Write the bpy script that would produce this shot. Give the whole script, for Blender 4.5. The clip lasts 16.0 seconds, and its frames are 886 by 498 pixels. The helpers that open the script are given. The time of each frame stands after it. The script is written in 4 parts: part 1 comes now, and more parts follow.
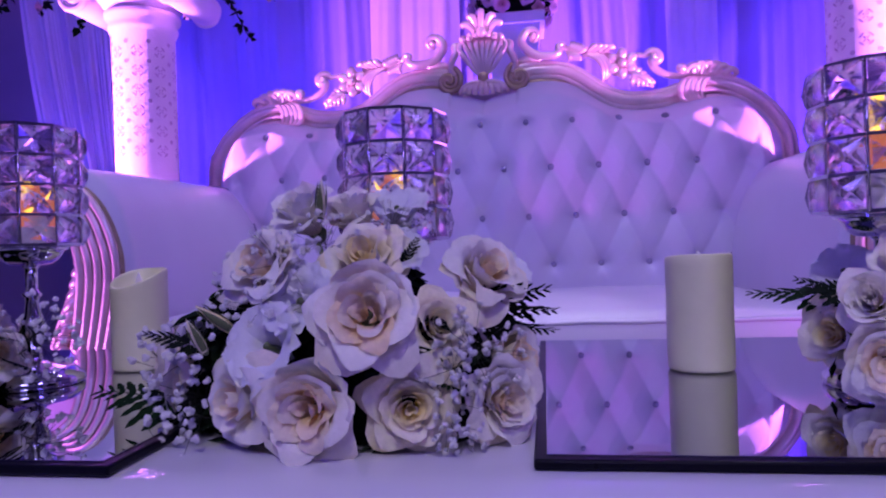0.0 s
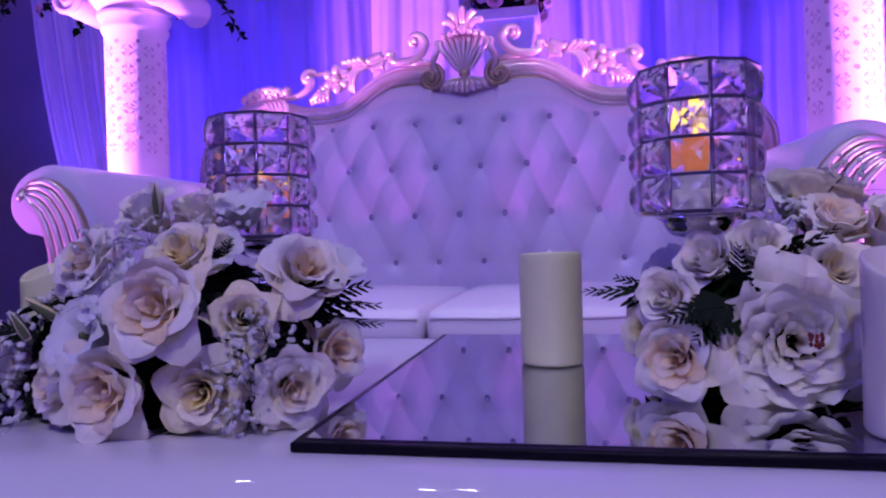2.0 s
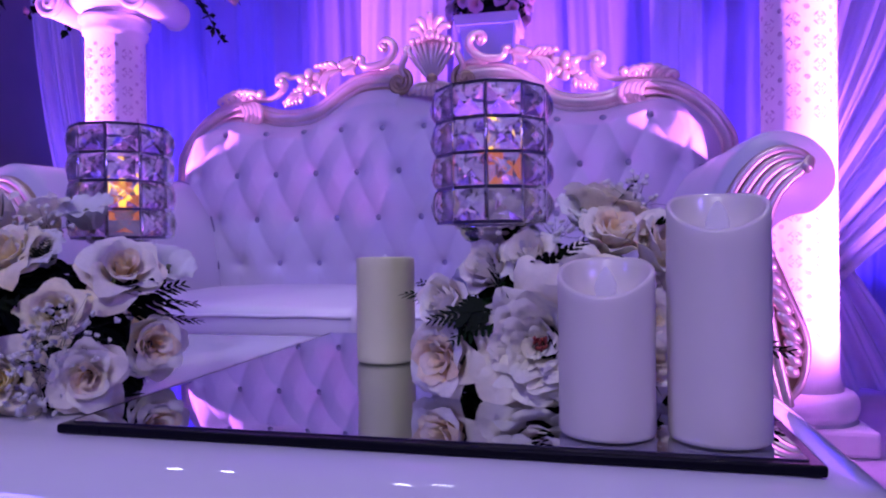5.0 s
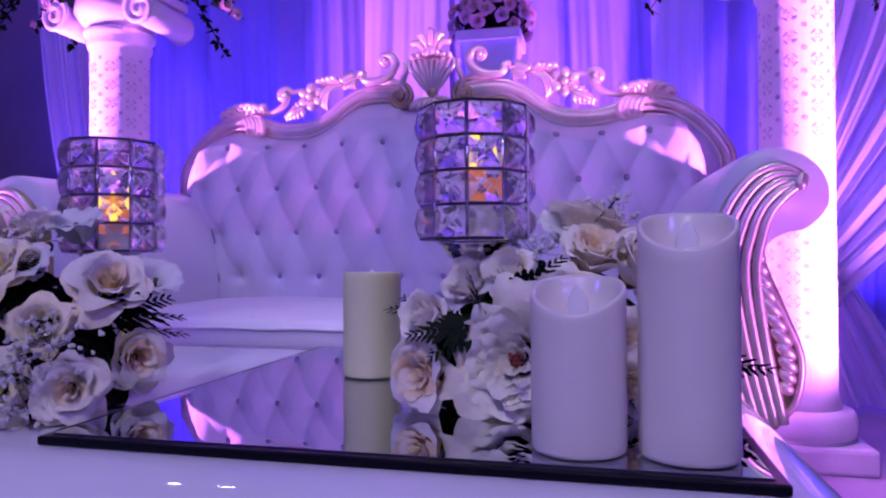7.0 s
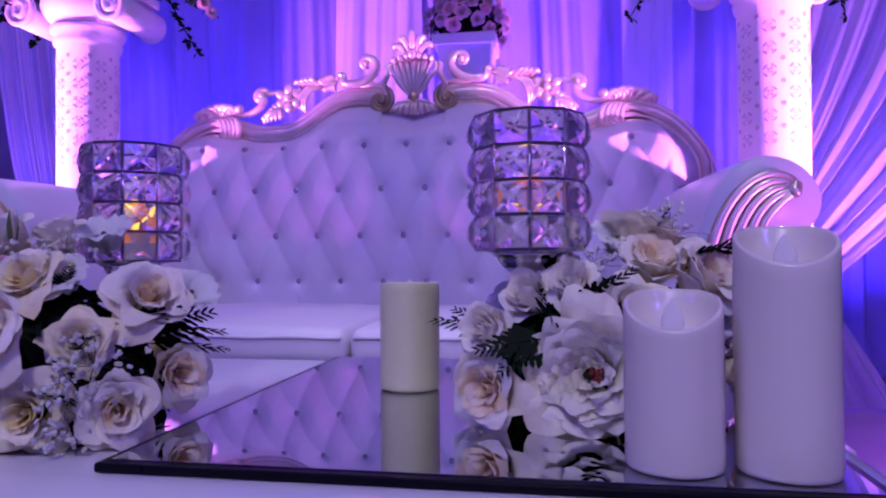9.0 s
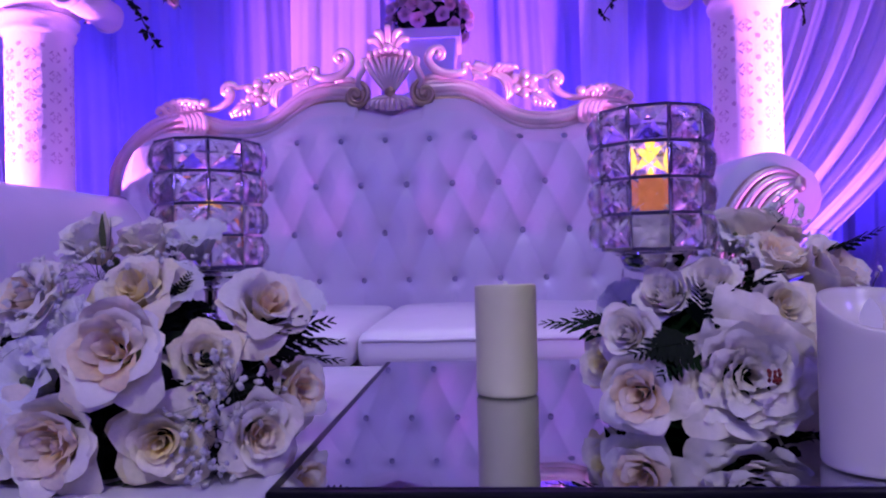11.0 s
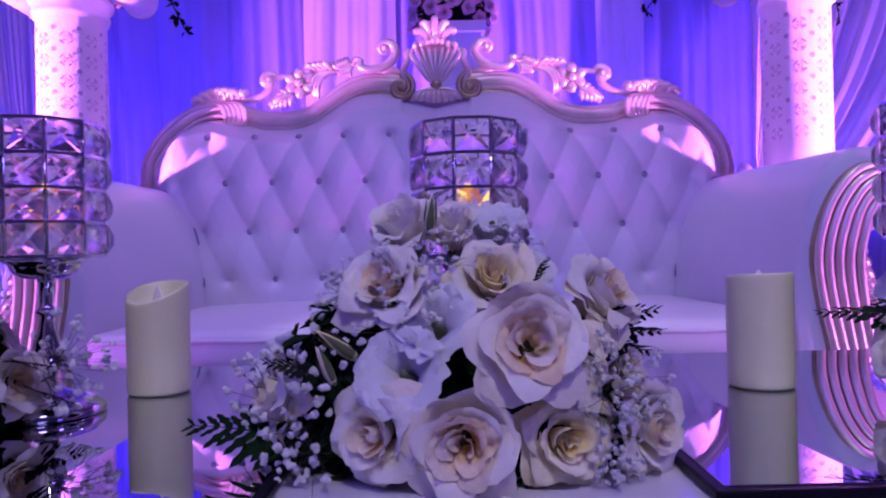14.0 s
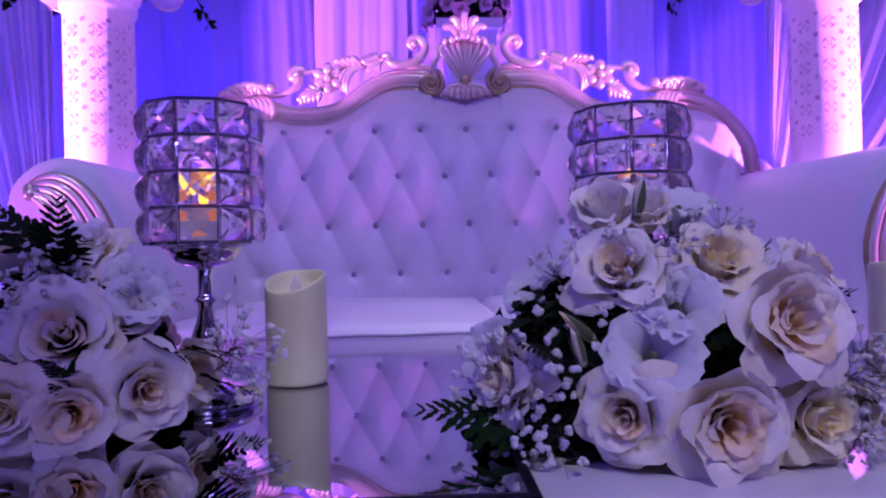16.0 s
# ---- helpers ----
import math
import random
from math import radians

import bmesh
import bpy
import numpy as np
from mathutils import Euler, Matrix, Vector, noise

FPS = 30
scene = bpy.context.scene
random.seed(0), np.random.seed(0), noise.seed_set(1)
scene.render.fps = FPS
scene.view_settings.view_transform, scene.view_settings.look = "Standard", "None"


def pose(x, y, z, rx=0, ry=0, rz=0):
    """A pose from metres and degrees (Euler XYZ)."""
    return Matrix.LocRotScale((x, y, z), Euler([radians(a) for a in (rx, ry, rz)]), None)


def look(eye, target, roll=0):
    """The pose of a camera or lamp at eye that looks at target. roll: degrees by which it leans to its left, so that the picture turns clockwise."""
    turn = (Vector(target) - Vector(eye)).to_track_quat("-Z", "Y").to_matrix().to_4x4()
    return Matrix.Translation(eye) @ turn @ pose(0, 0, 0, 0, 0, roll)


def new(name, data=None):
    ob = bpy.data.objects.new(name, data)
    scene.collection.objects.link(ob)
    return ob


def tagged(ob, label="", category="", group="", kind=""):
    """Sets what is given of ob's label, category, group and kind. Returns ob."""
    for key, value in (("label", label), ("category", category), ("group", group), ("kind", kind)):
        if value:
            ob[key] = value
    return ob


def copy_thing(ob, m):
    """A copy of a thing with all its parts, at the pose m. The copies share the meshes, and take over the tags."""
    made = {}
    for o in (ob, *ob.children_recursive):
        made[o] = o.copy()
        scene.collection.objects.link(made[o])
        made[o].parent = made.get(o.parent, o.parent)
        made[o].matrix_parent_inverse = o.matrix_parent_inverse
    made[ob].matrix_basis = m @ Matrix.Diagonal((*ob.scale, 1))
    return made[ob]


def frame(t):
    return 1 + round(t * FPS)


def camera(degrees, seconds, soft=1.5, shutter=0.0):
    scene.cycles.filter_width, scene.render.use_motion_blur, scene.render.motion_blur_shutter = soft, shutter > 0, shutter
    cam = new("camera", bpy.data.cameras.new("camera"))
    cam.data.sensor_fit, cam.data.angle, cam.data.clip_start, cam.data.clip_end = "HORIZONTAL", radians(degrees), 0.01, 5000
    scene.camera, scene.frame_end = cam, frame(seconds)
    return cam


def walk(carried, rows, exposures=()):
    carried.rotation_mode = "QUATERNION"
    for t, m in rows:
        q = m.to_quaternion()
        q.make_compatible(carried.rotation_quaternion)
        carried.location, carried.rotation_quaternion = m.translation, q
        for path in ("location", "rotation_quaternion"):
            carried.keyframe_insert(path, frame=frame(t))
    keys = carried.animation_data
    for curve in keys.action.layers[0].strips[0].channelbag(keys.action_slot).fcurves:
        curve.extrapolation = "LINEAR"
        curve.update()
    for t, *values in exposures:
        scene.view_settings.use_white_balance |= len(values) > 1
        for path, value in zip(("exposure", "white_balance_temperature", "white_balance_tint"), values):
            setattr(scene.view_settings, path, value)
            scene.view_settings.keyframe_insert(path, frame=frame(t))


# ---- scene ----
cam = camera(65.7, 16.0, 2.1)
PATH = [
    (0, (0.165, 0.361, 0.601), (-0.108, 2.343, 0.6), -2.0),
    (0.5, (0.211, 0.356, 0.601), (-0.088, 2.334, 0.598), -1.7),
    (1, (0.258, 0.354, 0.602), (-0.068, 2.327, 0.597), -1.4),
    (1.5, (0.306, 0.356, 0.6), (-0.045, 2.325, 0.584), -1.4),
    (2, (0.348, 0.356, 0.599), (-0.018, 2.322, 0.583), -1.7),
    (2.5, (0.386, 0.354, 0.599), (0.008, 2.318, 0.59), -2.0),
    (3, (0.427, 0.353, 0.599), (0.032, 2.313, 0.595), -2.0),
    (3.5, (0.467, 0.351, 0.599), (0.059, 2.309, 0.591), -1.7),
    (4, (0.504, 0.35, 0.599), (0.091, 2.307, 0.578), -1.2),
    (6.5, (0.576, 0.347, 0.603), (0.14, 2.299, 0.615), -0.3),
    (7, (0.576, 0.347, 0.603), (0.135, 2.297, 0.626), -0.3),
    (7.5, (0.568, 0.346, 0.604), (0.134, 2.299, 0.635), -0.2),
    (8, (0.547, 0.344, 0.606), (0.141, 2.302, 0.637), -0.1),
    (10.5, (0.348, 0.35, 0.618), (0.198, 2.344, 0.64), -1.2),
    (11, (0.3, 0.354, 0.619), (0.193, 2.351, 0.635), -1.3),
    (11.5, (0.253, 0.361, 0.621), (0.171, 2.359, 0.633), -1.2),
    (12, (0.205, 0.37, 0.621), (0.138, 2.369, 0.618), -1.0),
    (12.5, (0.156, 0.382, 0.619), (0.106, 2.381, 0.611), -0.8),
    (13, (0.102, 0.384, 0.617), (0.073, 2.384, 0.614), -0.6),
    (13.5, (0.048, 0.382, 0.615), (0.04, 2.382, 0.616), -0.9),
    (14, (-0.005, 0.379, 0.616), (0.009, 2.379, 0.623), -1.3),
    (14.5, (-0.056, 0.381, 0.615), (-0.02, 2.381, 0.624), -1.6),
    (15, (-0.103, 0.385, 0.611), (-0.049, 2.385, 0.616), -1.5),
    (15.5, (-0.143, 0.39, 0.608), (-0.078, 2.389, 0.611), -1.4),
    (16, (-0.182, 0.389, 0.607), (-0.104, 2.388, 0.613), -1.4),
]
walk(cam, [(t, look(eye, target, roll)) for t, eye, target, roll in PATH], [(0, -0.05, 5600, 28), (16, -0.05, 5600, 28)])

# ---- light ----
world = bpy.data.worlds.new("hall_air")
world.use_nodes = True
world.node_tree.nodes["Background"].inputs[0].default_value = (0.16, 0.12, 0.5, 1)
world.node_tree.nodes["Background"].inputs[1].default_value = 0.03
scene.world = world


def lamp(name, kind, m, power, colour, size=0.1, cone=60, blend=0.5):
    data = bpy.data.lights.new(name, kind)
    data.energy, data.color = power, colour
    if kind == "AREA":
        data.shape, data.size = "DISK", size
    else:
        data.shadow_soft_size = size
    if kind == "SPOT":
        data.spot_size, data.spot_blend = radians(cone), blend
    ob = new(name, data)
    ob.matrix_world = m
    return ob


PINK, BLUE, LILAC = (0.88, 0.24, 1.0), (0.13, 0.055, 1.0), (0.38, 0.12, 1.0)
# stage uplighters on the floor outside each column
for s in (-1, 1):
    lamp("uplighter_lamp", "SPOT", look((s * 2.17, 1.75, 0.2), (s * 0.9, 2.65, 1.0)), 740, PINK, 0.05, 54, 0.5)
for s in (-1, 1):
    lamp("uplighter_lamp", "SPOT", look((s * 1.9, 0.95, 0.15), (s * 0.93, 1.83, 0.62)), 82, PINK, 0.05, 34, 0.8)
# washers on the floor behind the sofa
for x, p, c in ((-2.1, 150, BLUE), (-1.15, 150, BLUE), (-0.42, 60, LILAC), (0.35, 150, BLUE), (1.0, 60, LILAC), (1.7, 160, BLUE)):
    lamp("washer_lamp", "SPOT", look((x, 3.5, 0.08), (x, 4.0, 1.5)), p, c, 0.06, 100, 0.8)
for s in (-1, 1):
    lamp("washer_lamp", "SPOT", look((s * 2.1, 2.75, 0.08), (s * 1.8, 3.35, 1.5)), 150 + 30 * s, (0.62, 0.2, 1.0) if s > 0 else (0.3, 0.12, 1.0), 0.05, 80, 0.8)
# overhead: violet stage lights on the sofa; the hall's lamps behind the camera
for x in (-1.4, 1.4):
    lamp("stage_lamp", "SPOT", look((x, 0.2, 3.1), (-0.62 * x, 2.25, 0.62)), 60, (0.34, 0.25, 1.0), 0.12, 34, 0.8)
for x in (-0.5, 0.5):
    lamp("stage_lamp", "SPOT", look((x, 1.1, 3.15), (x, 1.75, 0.45)), 42, (0.95, 0.9, 1.0), 0.04, 36, 0.1)
lamp("stage_lamp", "SPOT", look((0.15, 1.1, 3.15), (0.0, 2.65, 0.95)), 30, (0.76, 0.68, 1.0), 0.1, 46, 0.7)
lamp("hall_lamp", "AREA", look((0.5, -2.4, 2.9), (0.0, 1.0, 0.5)), 20, (0.55, 0.42, 1.0), 1.2)
lamp("hall_lamp", "SPOT", look((0.3, -1.3, 3.1), (0.27, 1.0, 0.5)), 132, (1.0, 0.91, 0.86), 0.1, 26, 0.55)
lamp("hall_lamp", "AREA", look((-2.4, -0.9, 2.6), (0.0, 1.1, 0.5)), 27, (0.2, 0.13, 1.0), 0.6)
lamp("hall_lamp", "AREA", look((2.2, -1.0, 2.6), (0.0, 1.1, 0.5)), 20, (0.3, 0.18, 1.0), 0.6)
# small white ceiling fixtures over the sofa, mirrored in the lacquered table edge
for x, y in ((-1.65, 2.3), (-1.37, 2.38), (-0.36, 2.25), (-0.17, 2.36), (1.12, 2.2), (1.2, 2.32), (1.16, 2.45)):
    lamp("downlight_lamp", "AREA", look((x, y, 3.15), (x, y - 0.8, 0.45)), 0.7, (0.95, 0.9, 1.0), 0.1)


# ---- materials ----
def material(name, colour, rough=0.5, metal=0.0, scale=8.0, vary=0.12, bump=0.0, bump_scale=60.0, spread=0.0, coat=0.0, translucent=0.0, sheen=0.0):
    mat = bpy.data.materials.new(name)
    mat.use_nodes = True
    nt = mat.node_tree
    n, l = nt.nodes, nt.links
    b = n["Principled BSDF"]
    b.inputs["Metallic"].default_value = metal
    b.inputs["Coat Weight"].default_value = coat
    b.inputs["Sheen Weight"].default_value = sheen
    tc = n.new("ShaderNodeTexCoord")
    no = n.new("ShaderNodeTexNoise")
    no.inputs["Scale"].default_value, no.inputs["Detail"].default_value = scale, 5
    l.new(tc.outputs["Object"], no.inputs["Vector"])
    fine = n.new("ShaderNodeTexNoise")
    fine.inputs["Scale"].default_value, fine.inputs["Detail"].default_value = bump_scale, 4
    l.new(tc.outputs["Object"], fine.inputs["Vector"])
    ramp = n.new("ShaderNodeMapRange")
    ramp.inputs[1].default_value, ramp.inputs[2].default_value = 0.3, 0.7
    ramp.inputs[3].default_value, ramp.inputs[4].default_value = 1 - vary, 1 + vary * 0.5
    l.new(no.outputs["Fac"], ramp.inputs[0])
    hsv = n.new("ShaderNodeHueSaturation")
    hsv.inputs["Color"].default_value = (*colour, 1)
    last = ramp.outputs[0]
    if spread:
        info = n.new("ShaderNodeObjectInfo")
        rnd = n.new("ShaderNodeMapRange")
        rnd.inputs[3].default_value, rnd.inputs[4].default_value = 1 - spread, 1 + spread * 0.5
        l.new(info.outputs["Random"], rnd.inputs[0])
        sat = n.new("ShaderNodeMapRange")
        sat.inputs[3].default_value, sat.inputs[4].default_value = 0.5, 1.4
        l.new(info.outputs["Random"], sat.inputs[0])
        l.new(sat.outputs[0], hsv.inputs["Saturation"])
        mul = n.new("ShaderNodeMath")
        mul.operation = "MULTIPLY"
        l.new(last, mul.inputs[0])
        l.new(rnd.outputs[0], mul.inputs[1])
        last = mul.outputs[0]
    l.new(last, hsv.inputs["Value"])
    l.new(hsv.outputs[0], b.inputs["Base Color"])
    rr = n.new("ShaderNodeMapRange")
    rr.inputs[3].default_value, rr.inputs[4].default_value = max(0.0, rough * 0.75), min(1.0, rough * 1.25)
    l.new(fine.outputs["Fac"], rr.inputs[0])
    l.new(rr.outputs[0], b.inputs["Roughness"])
    if bump:
        bp = n.new("ShaderNodeBump")
        bp.inputs["Strength"].default_value, bp.inputs["Distance"].default_value = 1.0, bump
        l.new(fine.outputs["Fac"], bp.inputs["Height"])
        l.new(bp.outputs[0], b.inputs["Normal"])
    if translucent:
        tr = n.new("ShaderNodeBsdfTranslucent")
        l.new(hsv.outputs[0], tr.inputs["Color"])
        mix = n.new("ShaderNodeMixShader")
        mix.inputs[0].default_value = translucent
        l.new(b.outputs[0], mix.inputs[1])
        l.new(tr.outputs[0], mix.inputs[2])
        l.new(mix.outputs[0], n["Material Output"].inputs["Surface"])
    return mat


def glow(name, colour, strength):
    mat = material(name, colour, 0.5, vary=0.1, scale=30)
    b = mat.node_tree.nodes["Principled BSDF"]
    b.inputs["Emission Color"].default_value = (*colour, 1)
    b.inputs["Emission Strength"].default_value = strength
    return mat


LEATHER = material("white_leather", (0.72, 0.68, 0.72), 0.38, scale=3, vary=0.07, bump=0.0006, bump_scale=240)
GOLD = material("champagne_gold_leaf", (0.9, 0.75, 0.64), 0.36, 0.66, scale=14, vary=0.12, bump=0.00001, bump_scale=40)
# darker copy of the gold: shade on set-back carving is put into the colour
GOLD_DARK = material("shaded_gold", (0.55, 0.42, 0.25), 0.36, 0.75, scale=20, vary=0.3, bump=0.00006, bump_scale=50)
LACQUER = material("white_lacquer", (0.66, 0.65, 0.69), 0.035, scale=5, vary=0.05, bump=0.00016, bump_scale=22, coat=0.25)
MIRROR = material("tinted_mirror", (0.55, 0.57, 0.62), 0.015, 1.0, scale=4, vary=0.04)
BLACK = material("black_glass_edge", (0.004, 0.004, 0.008), 0.3, scale=12, vary=0.2)
STUD = material("rhinestone_button", (0.42, 0.4, 0.44), 0.3, 0.7, scale=80, vary=0.3)
BLACK.node_tree.nodes["Principled BSDF"].inputs["Specular IOR Level"].default_value = 0.12
CHROME = material("chrome", (0.75, 0.75, 0.8), 0.07, 1.0, scale=20, vary=0.06)
# ivory wax made yellower: the neutral light on two candles is in the colour
WARM_LIT_WAX = material("warm_lit_candle_wax", (0.66, 0.66, 0.42), 0.36, scale=22, vary=0.06, bump=0.0004, bump_scale=90)
WAX = material("ivory_candle_wax", (0.7, 0.65, 0.6), 0.3, scale=9, vary=0.05, bump_scale=30, coat=0.5)
PETAL = material("ivory_rose_petal", (0.93, 0.89, 0.82), 0.5, scale=9, vary=0.05, bump=0.0012, bump_scale=7, spread=0.05, translucent=0.3)
HEART = material("peach_rose_heart", (0.94, 0.84, 0.68), 0.55, scale=9, vary=0.1, bump=0.0012, bump_scale=7, spread=0.06, translucent=0.36)
LIMY = material("cream_yellow_petal", (0.93, 0.86, 0.56), 0.55, scale=9, vary=0.1, bump=0.0012, bump_scale=7, spread=0.06, translucent=0.36)
LIMY_OUT = material("cream_rose_petal", (0.93, 0.88, 0.72), 0.55, scale=9, vary=0.08, bump=0.0012, bump_scale=7, spread=0.06, translucent=0.32)
PINK_ROSE = material("pale_pink_rose", (0.8, 0.6, 0.62), 0.6, scale=9, vary=0.2, spread=0.25, translucent=0.25)
WHITE_PETAL = material("white_lisianthus_petal", (0.88, 0.88, 0.92), 0.5, scale=40, vary=0.08, bump=0.0006, bump_scale=140, translucent=0.18)
LEAF = material("dark_fern_leaf", (0.009, 0.022, 0.008), 0.85, scale=30, vary=0.4, spread=0.3)
LEAF.node_tree.nodes["Principled BSDF"].inputs["Specular IOR Level"].default_value = 0.06
STEM = material("green_stem", (0.1, 0.13, 0.05), 0.5, scale=40, vary=0.3)
BREATH_STEM = material("dark_fine_stem", (0.03, 0.035, 0.02), 0.7, scale=40, vary=0.3)
BLOSSOM = material("white_tiny_blossom", (0.8, 0.79, 0.78), 0.6, scale=200, vary=0.2, bump=0.0005, bump_scale=400)
STAMEN = material("dark_red_stamen", (0.2, 0.02, 0.015), 0.6, scale=80, vary=0.3)
PLASTER = material("white_plaster", (0.8, 0.77, 0.8), 0.55, scale=6, vary=0.06, bump=0.0012, bump_scale=70)
# the shade inside the piercings, put into the colour of flat spots
HOLE_SHADE = material("recess_shade", (0.6, 0.5, 0.6), 0.8, scale=60, vary=0.3)
VOILE = material("white_voile_drape", (0.7, 0.68, 0.76), 0.75, scale=3, vary=0.08, bump=0.0008, bump_scale=320, translucent=0.25, sheen=0.2)
# white voile again, with the blue-violet stage light put into the cloth colour
BLUE_LIT_VOILE = material("blue_lit_white_voile", (0.46, 0.44, 0.84), 0.75, scale=3, vary=0.1, bump=0.0008, bump_scale=320, translucent=0.25, sheen=0.2)
WALL = material("grey_wall_paint", (0.32, 0.3, 0.34), 0.8, scale=2, vary=0.1, bump=0.001, bump_scale=90)
CARPET = material("pale_stage_cloth", (0.45, 0.42, 0.5), 0.8, scale=3, vary=0.12, bump=0.002, bump_scale=120)
CEIL = material("ceiling_paint", (0.25, 0.24, 0.27), 0.85, scale=2, vary=0.08)
EMBER = glow("orange_tealight", (1.0, 0.3, 0.08), 0.36)
FLAME = glow("yellow_led_flame", (1.0, 0.6, 0.04), 2.2)
PLASTIC = material("milky_plastic_flame", (0.92, 0.9, 0.92), 0.3, scale=30, vary=0.05, translucent=0.3)


def deep_tint(mat, tint, low, high):
    """Petals turn to a warmer tint towards their foot, where they join the flower."""
    n, l = mat.node_tree.nodes, mat.node_tree.links
    hsv = n["Hue/Saturation/Value"]
    tc = n["Texture Coordinate"]
    sep = n.new("ShaderNodeSeparateXYZ")
    l.new(tc.outputs["Object"], sep.inputs[0])
    rng = n.new("ShaderNodeMapRange")
    rng.inputs[1].default_value, rng.inputs[2].default_value = low, high
    l.new(sep.outputs["Z"], rng.inputs[0])
    mix = n.new("ShaderNodeMix")
    mix.data_type = "RGBA"
    mix.inputs["A"].default_value, mix.inputs["B"].default_value = (*tint, 1), hsv.inputs["Color"].default_value
    l.new(rng.outputs[0], mix.inputs["Factor"])
    l.new(mix.outputs["Result"], hsv.inputs["Color"])


for petal_mat, tint in ((PETAL, (0.9, 0.76, 0.52)), (HEART, (0.9, 0.67, 0.38)), (LIMY, (0.85, 0.66, 0.2)), (LIMY_OUT, (0.88, 0.74, 0.36))):
    deep_tint(petal_mat, tint, *((-0.65, -0.1) if petal_mat in (PETAL, LIMY_OUT) else (-0.4, 0.16)))


def glass(name, colour, rough, ior, clear=1.0):
    mat = material(name, colour, rough, vary=0.02)
    b = mat.node_tree.nodes["Principled BSDF"]
    b.inputs["Transmission Weight"].default_value, b.inputs["IOR"].default_value = 1.0, ior
    b.inputs["Alpha"].default_value = clear
    return mat


CRYSTAL = glass("cut_crystal", (1.0, 1.0, 1.0), 0.01, 1.45, 0.86)


# ---- mesh tools ----
def mesh_of(name, bm, mat, smooth=True):
    me = bpy.data.meshes.new(name)
    bmesh.ops.recalc_face_normals(bm, faces=bm.faces)
    bm.to_mesh(me)
    bm.free()
    for p in me.polygons:
        p.use_smooth = smooth
    me.materials.append(mat)
    return me


def part(name, bm, mat, parent, label="", smooth=True, m=None):
    ob = new(name, bm if isinstance(bm, bpy.types.Mesh) else mesh_of(name, bm, mat, smooth))
    ob.parent = parent
    if m is not None:
        ob.matrix_local = m
    return tagged(ob, label)


def thing(name, m, label, category, group="", kind=""):
    ob = new(name)
    ob.matrix_world = m
    ob.empty_display_size = 0.05
    return tagged(ob, label, category, group, kind)


def surf(bm, f, nu, nv, wrap=False):
    """A sheet f(u, v) with u and v from 0 to 1."""
    cols = nu if wrap else nu + 1
    vs = [[bm.verts.new(f(i / nu, j / nv)) for i in range(cols)] for j in range(nv + 1)]
    for j in range(nv):
        for i in range(nu):
            k = (i + 1) % cols
            bm.faces.new((vs[j][i], vs[j][k], vs[j + 1][k], vs[j + 1][i]))
    return vs


def lathe(bm, prof, seg=32, centre=(0, 0)):
    def f(u, v):
        t = v * (len(prof) - 1)
        r, z = prof[min(int(round(t)), len(prof) - 1)]
        a = 2 * math.pi * u
        return (centre[0] + r * math.cos(a), centre[1] + r * math.sin(a), z)
    vs = surf(bm, f, seg, len(prof) - 1, True)
    for ring, rz in ((vs[0], prof[0]), (vs[-1], prof[-1])):
        if rz[0] > 1e-4:
            bm.faces.new(ring)
    return bm


def box(bm, x0, x1, y0, y1, z0, z1, bevel=0.0, seg=2):
    g = bmesh.ops.create_cube(bm, size=1, matrix=Matrix.Translation(((x0 + x1) / 2, (y0 + y1) / 2, (z0 + z1) / 2)) @ Matrix.Diagonal((x1 - x0, y1 - y0, z1 - z0, 1)))
    if bevel:
        es = {e for v in g["verts"] for e in v.link_edges}
        bmesh.ops.bevel(bm, geom=list(es), offset=bevel, segments=seg, affect="EDGES", profile=0.5)
    return bm


def spline(pts, n):
    """A smooth line through pts, of n + 1 points."""
    P = [Vector(p) for p in pts]
    P = [2 * P[0] - P[1], *P, 2 * P[-1] - P[-2]]
    out = []
    for i in range(n + 1):
        t = i / n * (len(pts) - 1)
        k = min(int(t), len(pts) - 2)
        t -= k
        a, b, c, d = P[k:k + 4]
        out.append(0.5 * (2 * b + (c - a) * t + (2 * a - 5 * b + 4 * c - d) * t * t + (3 * b - a - 3 * c + d) * t ** 3))
    return out


def tube(bm, pts, radius, seg=8, flat=1.0, up=Vector((0, -1, 0))):
    """A round bar along pts; radius is a number or a function of 0..1; flat squeezes it along up."""
    rings = []
    for i, p in enumerate(pts):
        d = (pts[min(i + 1, len(pts) - 1)] - pts[max(i - 1, 0)])
        d = d.normalized() if d.length > 1e-9 else Vector((0, 0, 1))
        s = d.cross(up)
        s = s.normalized() if s.length > 1e-4 else d.orthogonal().normalized()
        w = s.cross(d).normalized()
        r = radius(i / (len(pts) - 1)) if callable(radius) else radius
        rings.append([bm.verts.new(p + r * (math.cos(a) * s + flat * math.sin(a) * w)) for a in (2 * math.pi * k / seg for k in range(seg))])
    for a, b in zip(rings, rings[1:]):
        for k in range(seg):
            bm.faces.new((a[k], a[(k + 1) % seg], b[(k + 1) % seg], b[k]))
    bm.faces.new(rings[0])
    bm.faces.new(rings[-1])
    return bm


def blob(bm, c, r, m=None, level=2):
    mat = Matrix.Translation(c) @ (m or Matrix.Identity(4)) @ Matrix.Diagonal((*r, 1))
    bmesh.ops.create_icosphere(bm, subdivisions=level, radius=1, matrix=mat)
    return bm


def turned(d, roll=0.0):
    """The turn that points z along d."""
    return Vector(d).normalized().to_track_quat("Z", "Y").to_matrix().to_4x4() @ Matrix.Rotation(roll, 4, "Z")


